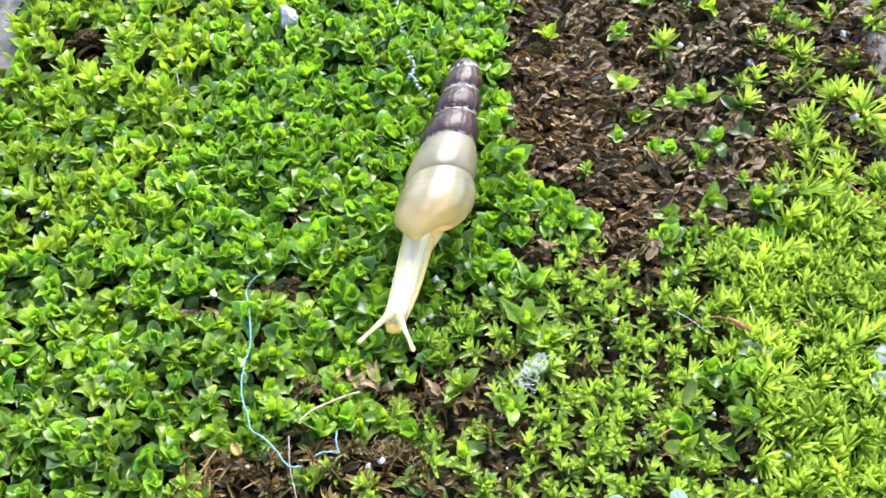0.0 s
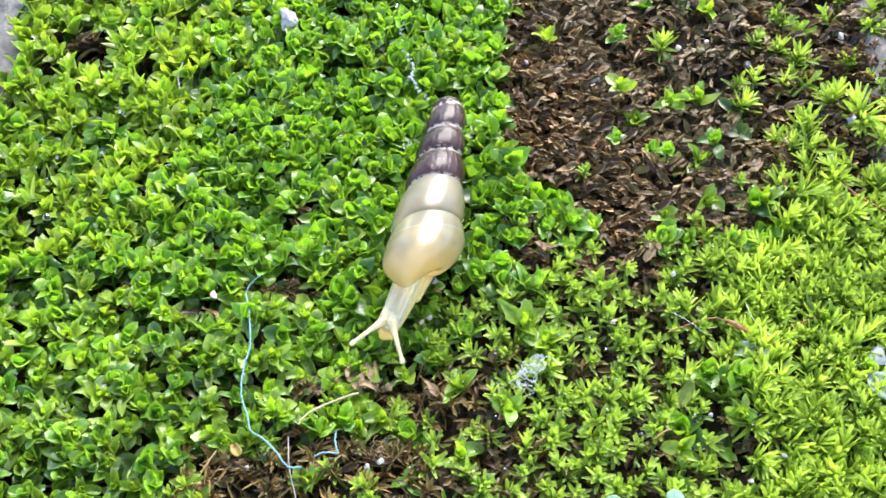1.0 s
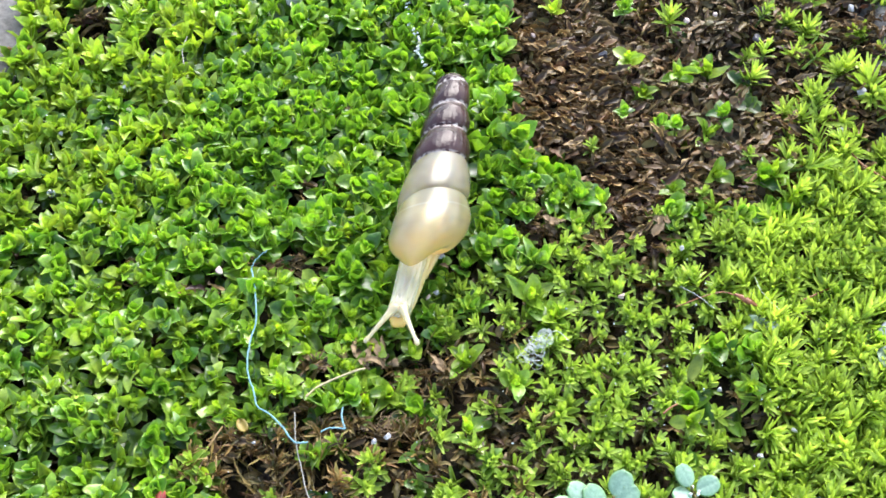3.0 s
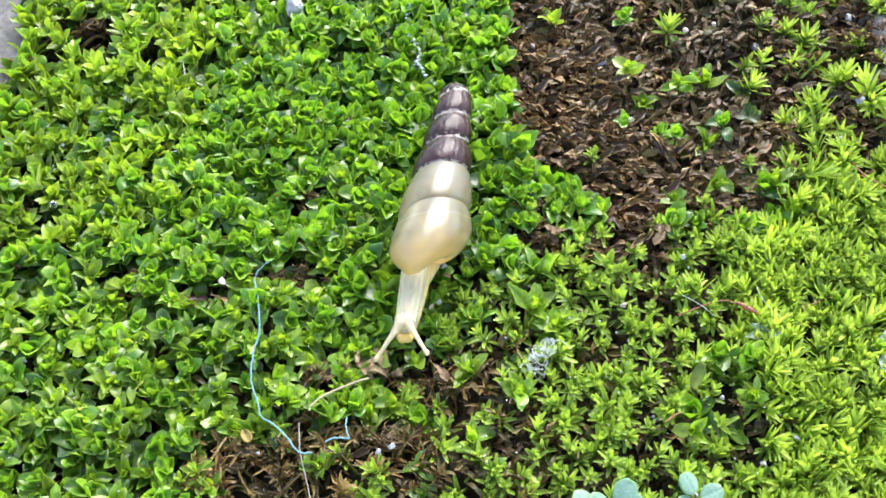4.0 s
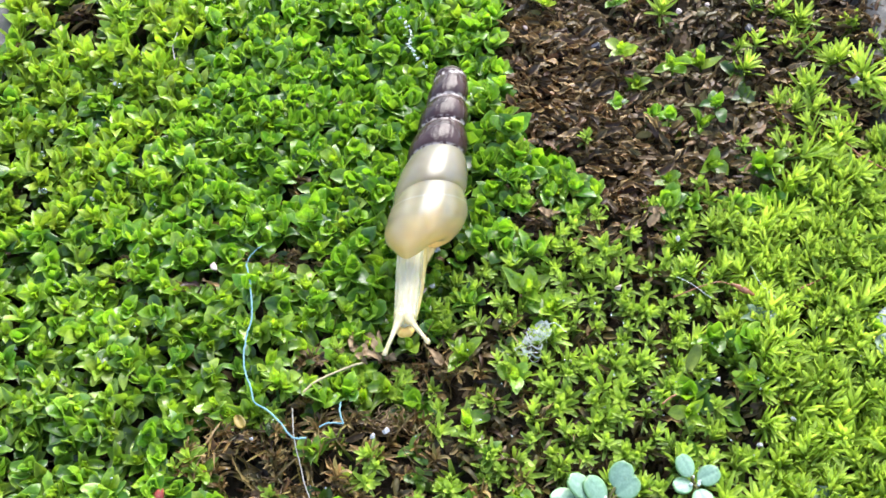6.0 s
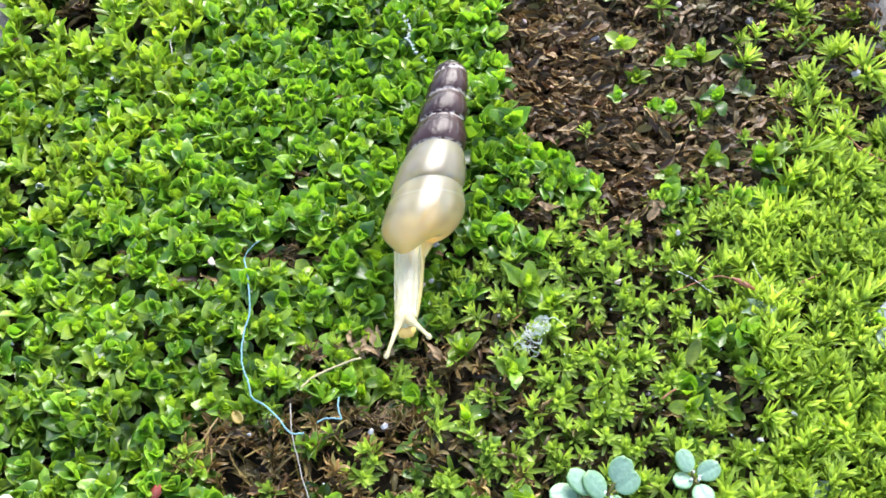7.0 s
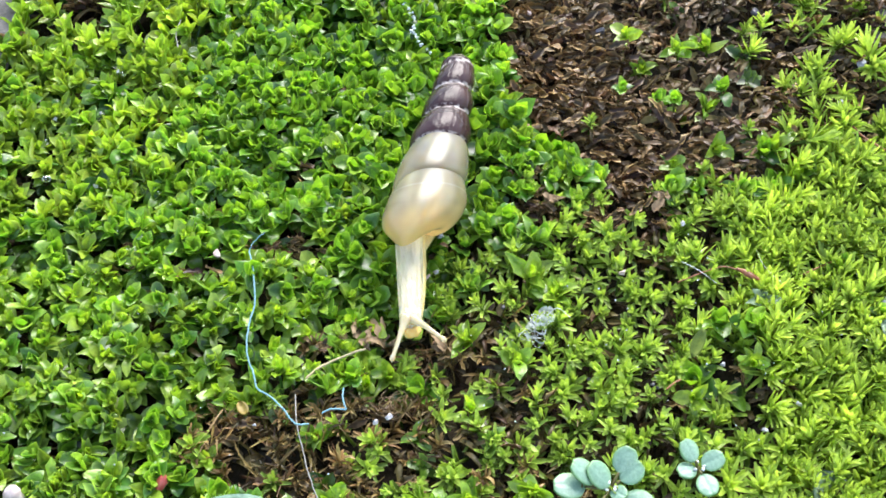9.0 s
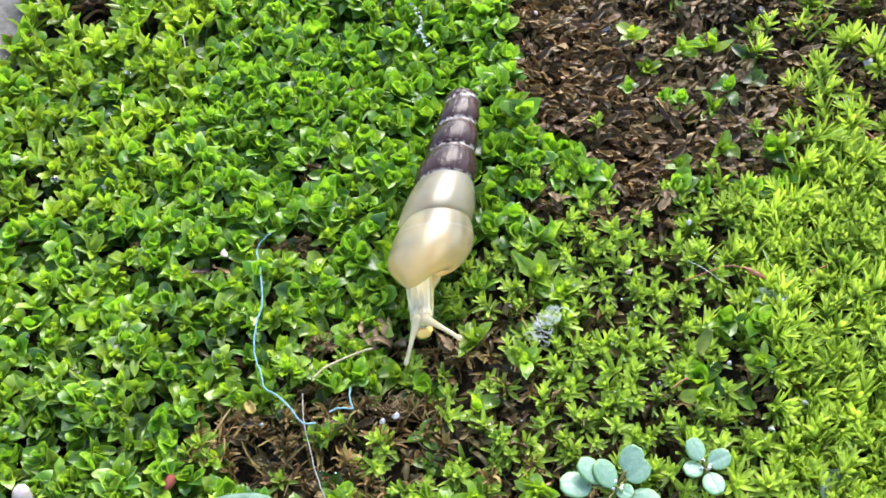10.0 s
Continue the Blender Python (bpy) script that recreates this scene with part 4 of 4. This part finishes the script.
def build_strands():
    strand("blue_thread", [(-10.56, -3.09), (-10.33, -4.09), (-10.13, -5.37), (-10.07, -6.40), (-10.27, -7.40), (-10.32, -8.56), (-10.2, -9.42), (-9.82, -10.44),
                           (-9.61, -11.18), (-8.88, -11.77), (-8.18, -12.57), (-7.56, -13.35), (-6.91, -13.34)], 0.046, BLUE,
           "pale blue synthetic thread curving across the moss", "thread", 0.5, 1, 110, 0.012)
    strand("blue_thread", [(-6.27, -12.74), (-5.92, -12.53), (-5.44, -12.55), (-5.12, -12.59), (-5.22, -12.25), (-5.31, -11.8), (-5.3, -11.35)], 0.042, BLUE,
           "short kinked end of pale blue thread", "thread", 0.5, 2, 40, 0.01)
    strand("grass_straw", [(-7.18, -10.69), (-6.6, -10.08), (-5.6, -9.45), (-4.3, -8.9)], 0.06, STRAW, "thin dry straw stalk bent over the moss", "straw", 0.4, 3, 30, 0.005)
    strand("hair", [(-7.7, -11.5), (-7.62, -12.4), (-7.5, -13.3), (-7.16, -14.59), (-6.88, -15.61), (-6.2, -17.4)], 0.03, HAIR, "thin grey fibre hanging over withered moss", "fibre", 0.1, 4, 30, 0.01)
    strand("fibre", [(12.34, -4.10), (13.10, -4.56), (14.02, -5.42)], 0.013, LINT, "thin white fibre on the star moss", "fibre", 0.2, 5, 30, 0.01)
    strand("fibre", [(16.4, -3.4), (16.7, -4.6), (17.4, -5.6)], 0.012, LINT, "thin white fibre on the star moss", "fibre", 0.2, 6, 30, 0.01)
    strand("stalk", [(23.1, 4.8), (24.0, 3.8), (25.6, 2.6)], 0.06, RUST, "rust-red dry moss stalk lying on the cushion", "stalk", 0.0, 7, 30, 0.01)
    strand("stalk", [(18.66, -4.98), (19.96, -4.35), (20.87, -3.93)], 0.045, RUST, "rust-red dry moss stalk lying on the cushion", "stalk", 0.0, 8, 30, 0.01)
    strand("stalk", [(10.71, -11.66), (11.1, -11.3), (11.48, -11.05)], 0.05, RUST, "rust-red dry moss stalk lying on the cushion", "stalk", 0.1, 9, 20, 0.01)
    strand("blue_thread", [(-10.6, -3.2), (-10.35, -2.5), (-9.8, -1.95)], 0.022, BLUE, "thin frayed end of pale blue thread", "thread", 0.5, 12, 24, 0.02)
    strand("hair", [(-15.96, 13.75), (-16.11, 12.6), (-15.85, 11.42)], 0.035, HAIR, "short pale grey hair curled on the moss", "fibre", 0.35, 13, 24, 0.01)
    # spore capsule on its stalk
    ob = strand("spore_capsule", [(12.06, -5.21), (13.46, -4.69), (14.54, -4.41), (15.26, -4.62)], 0.035, RUST, "rusty spore capsule on a thin bent stalk", "spore capsule", 0.12, 10, 40, 0.005)
    b = np.array(ob.location) / MM
    s = np.linspace(0, 1, 14)
    line = np.stack([15.2 + 1.05 * s, -4.58 - 0.72 * s, np.full(14, relief(15.7, -5) + 0.22)], -1) - b
    v, q = tube(line, 0.05 + 0.12 * np.sin(np.pi * s ** 1.2) ** 0.8, 14, 0.9, 0.12, 11)
    place("capsule", quads("capsule", v, q), RUST, ob, "orange-brown wrinkled capsule")


def build_lint():
    """A curled tuft of clear film and fibres."""
    rng = np.random.default_rng(21)
    pieces = []
    for k in range(13):
        s = np.linspace(0, 1, 24)
        f = rng.random()
        c = np.array([0.75 - 1.5 * f, 0.7 - 1.5 * f, 0.25]) + rng.normal(size=3) * (0.25, 0.25, 0.12)
        a, r = rng.uniform(0, 6.28) + s * rng.uniform(3, 6.5), rng.uniform(0.15, 0.42)
        u, w = rng.normal(size=3), rng.normal(size=3)
        u /= np.linalg.norm(u)
        w /= np.linalg.norm(w)
        line = c + r * (np.cos(a)[:, None] * u + np.sin(a)[:, None] * w) * (1, 1, 0.55)
        pieces.append(tube(line, np.full(24, rng.uniform(0.010, 0.018)), 5))
    for k in range(34):  # crumpled strips of clear film
        s = np.linspace(0, 1, 12)
        f = rng.random()
        c = np.array([0.6 - 1.3 * f, 0.6 - 1.3 * f, 0.2]) + rng.normal(size=3) * (0.2, 0.2, 0.08)
        a, r = rng.uniform(0, 6.28) + s * rng.uniform(2, 5), rng.uniform(0.12, 0.34)
        line = c + r * np.stack([np.cos(a), np.sin(a), 0.5 * np.sin(2 * a)], -1)
        wide = np.array([rng.normal() * 0.05, rng.normal() * 0.05, rng.uniform(0.1, 0.22)])
        pieces.append((np.stack([line, line + wide], 1).reshape(-1, 3), sheet(12, 2)))
    for end in ((1.7, 0.3, 0.35),):
        line = curve_through([(0.3, 0.2, 0.3), (end[0] * 0.6, end[1] + 0.5, 0.45), end], 20)
        pieces.append(tube(line, np.full(20, 0.02), 5))
    v, q = merge(pieces)
    thing("lint_tuft", v, q, FILM, "curled tuft of clear whitish fibres on the moss", "lint", (4.5, -7.9, relief(4.5, -7.9) + 0.2))
    pieces = []
    for k in range(15):
        s = np.linspace(0, 1, 18)
        a = rng.uniform(0, 6.28) + s * rng.uniform(2.5, 5)
        c = rng.normal(size=3) * (0.35, 0.3, 0.08)
        line = c + rng.uniform(0.15, 0.5) * np.stack([np.cos(a), np.sin(a), 0.25 * np.sin(2 * a)], -1)
        pieces.append(tube(line, np.full(18, 0.016), 5))
    v, q = merge(pieces)
    thing("lint_tuft", v, q, TAN, "small nest of thin tan fibres on withered moss", "lint", (-3.0, -11.9, relief(-3, -11.9) - 0.1))


def build_trail():
    """Drops of slime left behind the snail."""
    trail = tagged(new("slime_trail"), "broken line of clear glistening slime drops on moss", "slime trail")
    trail.location = (-2 * MM, 15 * MM, 0)
    rng = np.random.default_rng(8)
    line = curve_through([(-2.73, 18.9), (-2.42, 17.42), (-2.43, 16.2), (-2.38, 15.1), (-2.05, 14.16), (-1.93, 13.23), (-1.68, 12.45), (-1.33, 11.77), (-0.92, 11.19)], 44)
    for k, p in enumerate(line):
        s = rng.uniform(0.07, 0.2)
        v, q = pebble(s, 200 + k, 0.7)
        x, y = p[0] + rng.normal() * 0.1, p[1] + rng.normal() * 0.06
        v = v + (x + 2, y - 15, relief(x, y) + 0.24)
        place("slime_drop", quads("slime_drop", v, q), WATER, trail)


def build_dew():
    """Fine beads of water on the leaf tips."""
    for k, (x, y, s) in enumerate(((-22.4, 2.3, 0.24), (-19.0, 9.7, 0.15))):
        v, q = pebble(s, 400 + k, 0.95, 13, 18, 0)
        thing("water_drop", v, q, CLEAR, "round clear drop of water on a moss leaf", "water drop", (x, y, relief(x, y) + 0.3), "drops on the moss")
    rng = np.random.default_rng(91)
    pieces = []
    for k in range(130):
        x, y = (rng.normal(12.5, 5.0), rng.normal(-8.0, 4.0)) if k < 80 else (rng.uniform(-24, 4), rng.uniform(-16, 18))
        v, q = pebble(rng.uniform(0.04, 0.085), 300 + k, 0.8)
        pieces.append((v + (x, y, relief(x, y) + rng.uniform(0.0, 0.25)), q))
    v, q = merge(pieces)
    tagged(thing("dew", v, q, WATER, "tiny clear beads of dew on the moss leaves", "dew"), kind="stuff")


def round_leaf(length, width, seed, bowl=0.12, n=9, m=7):
    """A rounded leaf with a shallow bowl and thickness, its foot at the origin and its tip along +x."""
    rng = np.random.default_rng(seed)
    s = np.linspace(0, 1, n)
    w = width / 2 * np.sqrt(np.clip(1 - (2 * np.clip(s, 0.02, 0.985) - 1.04) ** 2, 0.01, 1))
    c = np.linspace(-1, 1, m)
    x = np.repeat((s * length)[:, None], m, 1)
    y = w[:, None] * c[None]
    z = bowl * length * ((c[None] ** 2) * 0.5 + (2 * s[:, None] - 1) ** 2 * 0.5) - 0.03 * np.exp(-(c[None] / 0.15) ** 2) + rng.normal(size=(n, m)) * 0.008
    top = np.stack([x, y, z], -1).reshape(-1, 3)
    f = sheet(n, m)
    low = top - (0, 0, 0.11)
    rim = np.concatenate([np.arange(m), np.arange(1, n) * m + m - 1, (n - 1) * m + np.arange(m - 2, -1, -1), np.arange(n - 2, 0, -1) * m])
    nxt = np.roll(rim, -1)
    return np.vstack([top, low]), np.vstack([f, f[:, ::-1] + n * m, np.stack([nxt, nxt + n * m, rim + n * m, rim], -1)])


def build_seedling(leaves, centre, label):
    x0, y0, z0 = centre
    plant = tagged(new("seedling"), label, "seedling", "seedlings in the moss")
    plant.location = (x0 * MM, y0 * MM, -2.2 * MM)
    v, q = tube([(0, 0, 0), (0.05, 0.03, 1.6), (0, 0, z0 + 2.1)], [0.14, 0.13, 0.12], 8)
    place("stem", quads("stem", v, q), STEM, plant, "pale green stem")
    for k, (x, y, dz, length, width, tilt) in enumerate(leaves):
        way = math.atan2(y - y0, x - x0)
        v, q = round_leaf(length * 0.82, width * 0.82, 60 + k, -0.07, 19, 13)
        edge = np.maximum(np.abs(np.linspace(-1, 1, 13))[None] ** 5, np.abs(np.linspace(-1, 1, 19))[:, None] ** 7).ravel() * 0.8
        me = quads("leaf", v, q, [("young", np.zeros(len(v))), ("tone", np.full(len(v), 0.5)), ("rim", np.concatenate([edge, edge * 0 + 0.8]))])
        leaf = place("leaf", me, SEEDLING, plant)
        far = math.hypot(x - x0, y - y0)
        start = max(0.0, far - length / 2)
        leaf.matrix_basis = pose(start * math.cos(way) * MM, start * math.sin(way) * MM, (z0 + dz + 2.2) * MM, 0, 0, math.degrees(way)) @ pose(0, 0, 0, tilt * 0.4, -tilt, 0)
        if start > 0.15:
            v, q = tube([(0, 0, z0 + 2.0), (start * 0.6 * math.cos(way), start * 0.6 * math.sin(way), z0 + dz * 0.6 + 2.1),
                         (start * math.cos(way), start * math.sin(way), z0 + dz + 2.18)], [0.09, 0.08, 0.07], 7)
            place("leaf_stalk", quads("leaf_stalk", v, q), STEM, plant)
    for k in range(4):
        v, q = pebble(0.15, 90 + k)
        v = v + (0.25 * math.cos(k * 1.9), 0.25 * math.sin(k * 1.9), z0 + 2.3)
        place("white_speck", quads("white_speck", v, q), LINT, plant)


def build_plants():
    build_seedling([(5.4, -16.65, 0.1, 1.9, 1.65, 12), (6.12, -15.98, 0.2, 1.9, 1.5, 30), (6.95, -16.15, 0.1, 1.8, 1.5, 30), (8.35, -15.4, 0.25, 1.65, 1.45, 26),
                    (8.65, -16.0, 0.1, 1.6, 1.4, 22), (7.87, -17.0, -0.1, 1.1, 1.0, 20), (8.9, -17.6, -0.1, 2.0, 1.7, 10), (6.6, -18.0, 0.0, 1.7, 1.5, 12)],
                   (7.5, -16.7, 0.3), "pale blue-green seedling with many small round leaves")
    build_seedling([(11.2, -15.2, 0.2, 1.4, 1.2, 25), (11.0, -16.2, 0.0, 1.2, 1.1, 15), (12.45, -15.75, 0.1, 1.4, 1.2, 20), (12.0, -17.0, 0.0, 1.45, 1.25, 8)],
                   (11.66, -16.0, 0.9), "pale blue-green seedling with four round leaves")
    for x, y, z, length, width, mat, turn, tilt, words in ((17.6, -15.9, 0.1, 2.6, 2.0, GREYLEAF, -62, -12, "grey-green veined leaf lying among star moss"),
                                                           (21.9, -8.3, 0.25, 2.2, 1.6, GREYLEAF, -30, 5, "grey-green veined leaf at the star moss edge"),
                                                           (-12.6, -18.1, 0.2, 4.2, 2.2, MINT, 4, 4, "pale mint downy leaf lying on the moss"),
                                                           (-10.5, -11.8, 0.15, 0.85, 0.55, YELLOWLEAF, -60, 10, "small yellowing leaf on withered moss"),
                                                           (12.2, -9.8, 0.45, 1.5, 0.65, OLIVELEAF, 62, 30, "small olive-yellow leaf standing in star moss")):
        v, q = round_leaf(length, width, int(abs(x) * 10))
        ob = thing("leaf", v, q, mat, words, "leaf", (x, y, relief(x, y) + z), attributes=[("young", np.zeros(len(v))), ("tone", np.full(len(v), 0.5))])
        ob.rotation_euler = (0, radians(-tilt), radians(turn))
    v, q = pebble(1.25, 17, 0.7, 15, 20, 20)
    thing("grey_stone", v, q, PALESTONE, "pale bluish-grey stone half sunk in star moss", "stone", (23.0, -6.9, relief(23.0, -6.9) - 0.5), smooth=False)
    v, q, *_ = VARIANTS["grown"][3]
    ob = thing("lichen", v * 0.8, q, GREYLEAF, "small pale grey-green crumpled lichen rosette in star moss", "lichen", (16.3, -6.4, relief(16.3, -6.4) + 0.25),
               attributes=[("young", np.zeros(len(v))), ("tone", np.full(len(v), 0.6))])
    v, q = tube([(0, 0, 0), (0.05, 0.1, 0.7), (0.15, 0.3, 1.5)], [0.42, 0.55, 0.4], 16, 1.0, 0.04, 4)
    thing("white_bud", v, q, BUD, "whitish rounded bud at the moss's edge", "bud", (-21.0, -16.8, -0.9))
    v, q = tube([(0, 0, 0), (0.1, 0.2, 1.2), (0.3, 0.5, 2.0)], [0.16, 0.17, 0.2], 10, 1.0, 0.03, 5)
    bud = thing("red_bud", v, q, STEM, "red-tipped bud on a short green stem", "bud", (-14.3, -16.5, -2.0))
    v, q = tube([(0.25, 0.42, 1.85), (0.4, 0.6, 2.15), (0.5, 0.72, 2.35)], [0.22, 0.28, 0.18], 10, 1.0, 0.03, 6)
    place("tip", quads("tip", v, q), RED, bud, "red bud tip")
    rng = np.random.default_rng(12)
    for x, y in ((-4.94, -8.0), (-4.5, -8.15), (-3.63, -7.74), (-2.95, -8.0), (-0.46, -8.72), (-4.2, -8.3), (5.4, 0.3), (11.4, -0.4), (12.2, 0.2)):
        scrap = tagged(new("dry_flake"), "frayed tan scrap of dry leaf on the moss", "leaf flake", "dry flakes")
        scrap.matrix_basis = pose(x * MM, y * MM, (relief(x, y) - 0.1) * MM, 0, 0, rng.uniform(0, 360))
        for k in range(3):
            v, q = blade(rng.uniform(0.5, 1.1), rng.uniform(0.22, 0.48), rng.uniform(0.5, 1.3), rng.uniform(-5, 30), rng.uniform(-60, 20), 0.15, 7, rng.normal() * 0.9, 5, rng.uniform(0, 0.8))
            v = turned(v, rng.normal() * 0.4) + (rng.normal() * 0.25, rng.normal() * 0.2, rng.normal() * 0.08) + rng.normal(size=v.shape) * 0.025
            v, q = merge([(v, q), (v - (0, 0, 0.03), q[:, ::-1])])
            place("shred", quads("shred", v, q), TAN, scrap)


build_grains()
build_strands()
build_lint()
build_trail()
build_dew()
build_plants()


# ---- what moves ----
def motions():
    # seconds, apex x and y, heading of the shell
    shell = [(0.0, 1.45, 12.52, -9.7), (0.5, 0.93, 11.36, -8.7), (1.0, 0.45, 9.71, -7.2), (1.5, 0.39, 9.52, -6.8), (2.0, 0.32, 9.52, -6.5), (2.5, 0.31, 9.5, -6.5), (4.0, 0.46, 9.5, -7.8), (4.5, 0.54, 9.51, -8.2), (5.0, 0.6, 9.51, -8.2), (5.5, 0.62, 9.52, -8.1), (7.0, 0.73, 9.42, -8.9), (7.5, 0.76, 9.42, -9.7), (8.0, 0.82, 9.38, -9.4), (8.5, 0.82, 9.34, -10.3), (9.0, 0.87, 9.27, -10.6), (9.5, 1.03, 7.88, -12.0), (10.0, 0.72, 6.74, -9.9)]
    walk(SHELL, [(t, pose(x * MM, y * MM, 1.1 * MM, -3.5, 0, a)) for t, x, y, a in shell])
    # seconds, x and y between the tentacles' feet, heading of neck and head
    head = [(0.0, -2.57, -4.97, -12.6), (0.5, -2.8, -5.14, -14.4), (1.0, -2.87, -5.31, -18.8), (1.5, -2.89, -5.39, -20.4), (2.0, -2.89, -5.6, -19.4), (2.5, -2.77, -5.84, -16.1), (4.0, -2.45, -6.38, -7.7), (4.5, -2.37, -6.56, -6.4), (5.0, -2.15, -6.69, -3.9), (5.5, -2.15, -6.84, -4.4), (7.0, -2.0, -7.33, -1.6), (7.5, -1.97, -7.53, 0.3), (8.0, -1.97, -7.69, -1.1), (8.5, -1.99, -7.78, 0.7), (9.0, -1.96, -7.86, 1.1), (9.5, -2.06, -7.99, 1.5), (10.0, -1.72, -7.9, 4.9)]
    walk(NECK, [(t, pose(x * MM, y * MM, 0.65 * MM, 0, 0, a)) for t, x, y, a in head])
    walk(HEAD, [(t, pose(x * MM, y * MM, 0.65 * MM, 0, 0, a * 0.8)) for t, x, y, a in head])
    # seconds, swing and rise of each tentacle
    swings = ([(0.0, -32.5, 3.6), (0.5, -29.3, 14.0), (1.0, -31.0, 9.5), (1.5, -29.9, 14.6), (2.0, -30.9, 7.9), (2.5, -31.5, -3.1), (4.0, -29.2, -12.4), (4.5, -27.9, 0.4), (5.0, -24.4, 7.8), (5.5, -16.4, 7.3), (7.0, -17.3, 1.3), (7.5, -15.5, 5.2), (8.0, -14.9, 5.5), (8.5, -21.0, -4.2), (9.0, -19.1, -5.4), (9.5, -16.7, -3.5), (10.0, -21.1, -25.6)],
              [(0.0, 31.0, 4.9), (0.5, 29.3, 8.4), (1.0, 31.0, -7.1), (1.5, 27.1, 1.4), (2.0, 32.0, -16.9), (2.5, 30.8, -5.4), (4.0, 32.4, 14.7), (4.5, 33.2, 16.7), (5.0, 32.9, 23.6), (5.5, 31.8, 21.5), (7.0, 33.5, 30.8), (7.5, 34.2, 24.3), (8.0, 38.8, 30.0), (8.5, 38.2, 26.4), (9.0, 43.6, 17.0), (9.5, 38.8, 21.9), (10.0, 48.0, 11.8)])
    for ob, side, rows in zip(STALKS, (-0.27, 0.27), swings):
        walk(ob, [(t, pose(side * MM, 0.1 * MM, 0.3 * MM, 0, 0, a) @ pose(0, 0, 0, -e)) for t, a, e in rows])


motions()
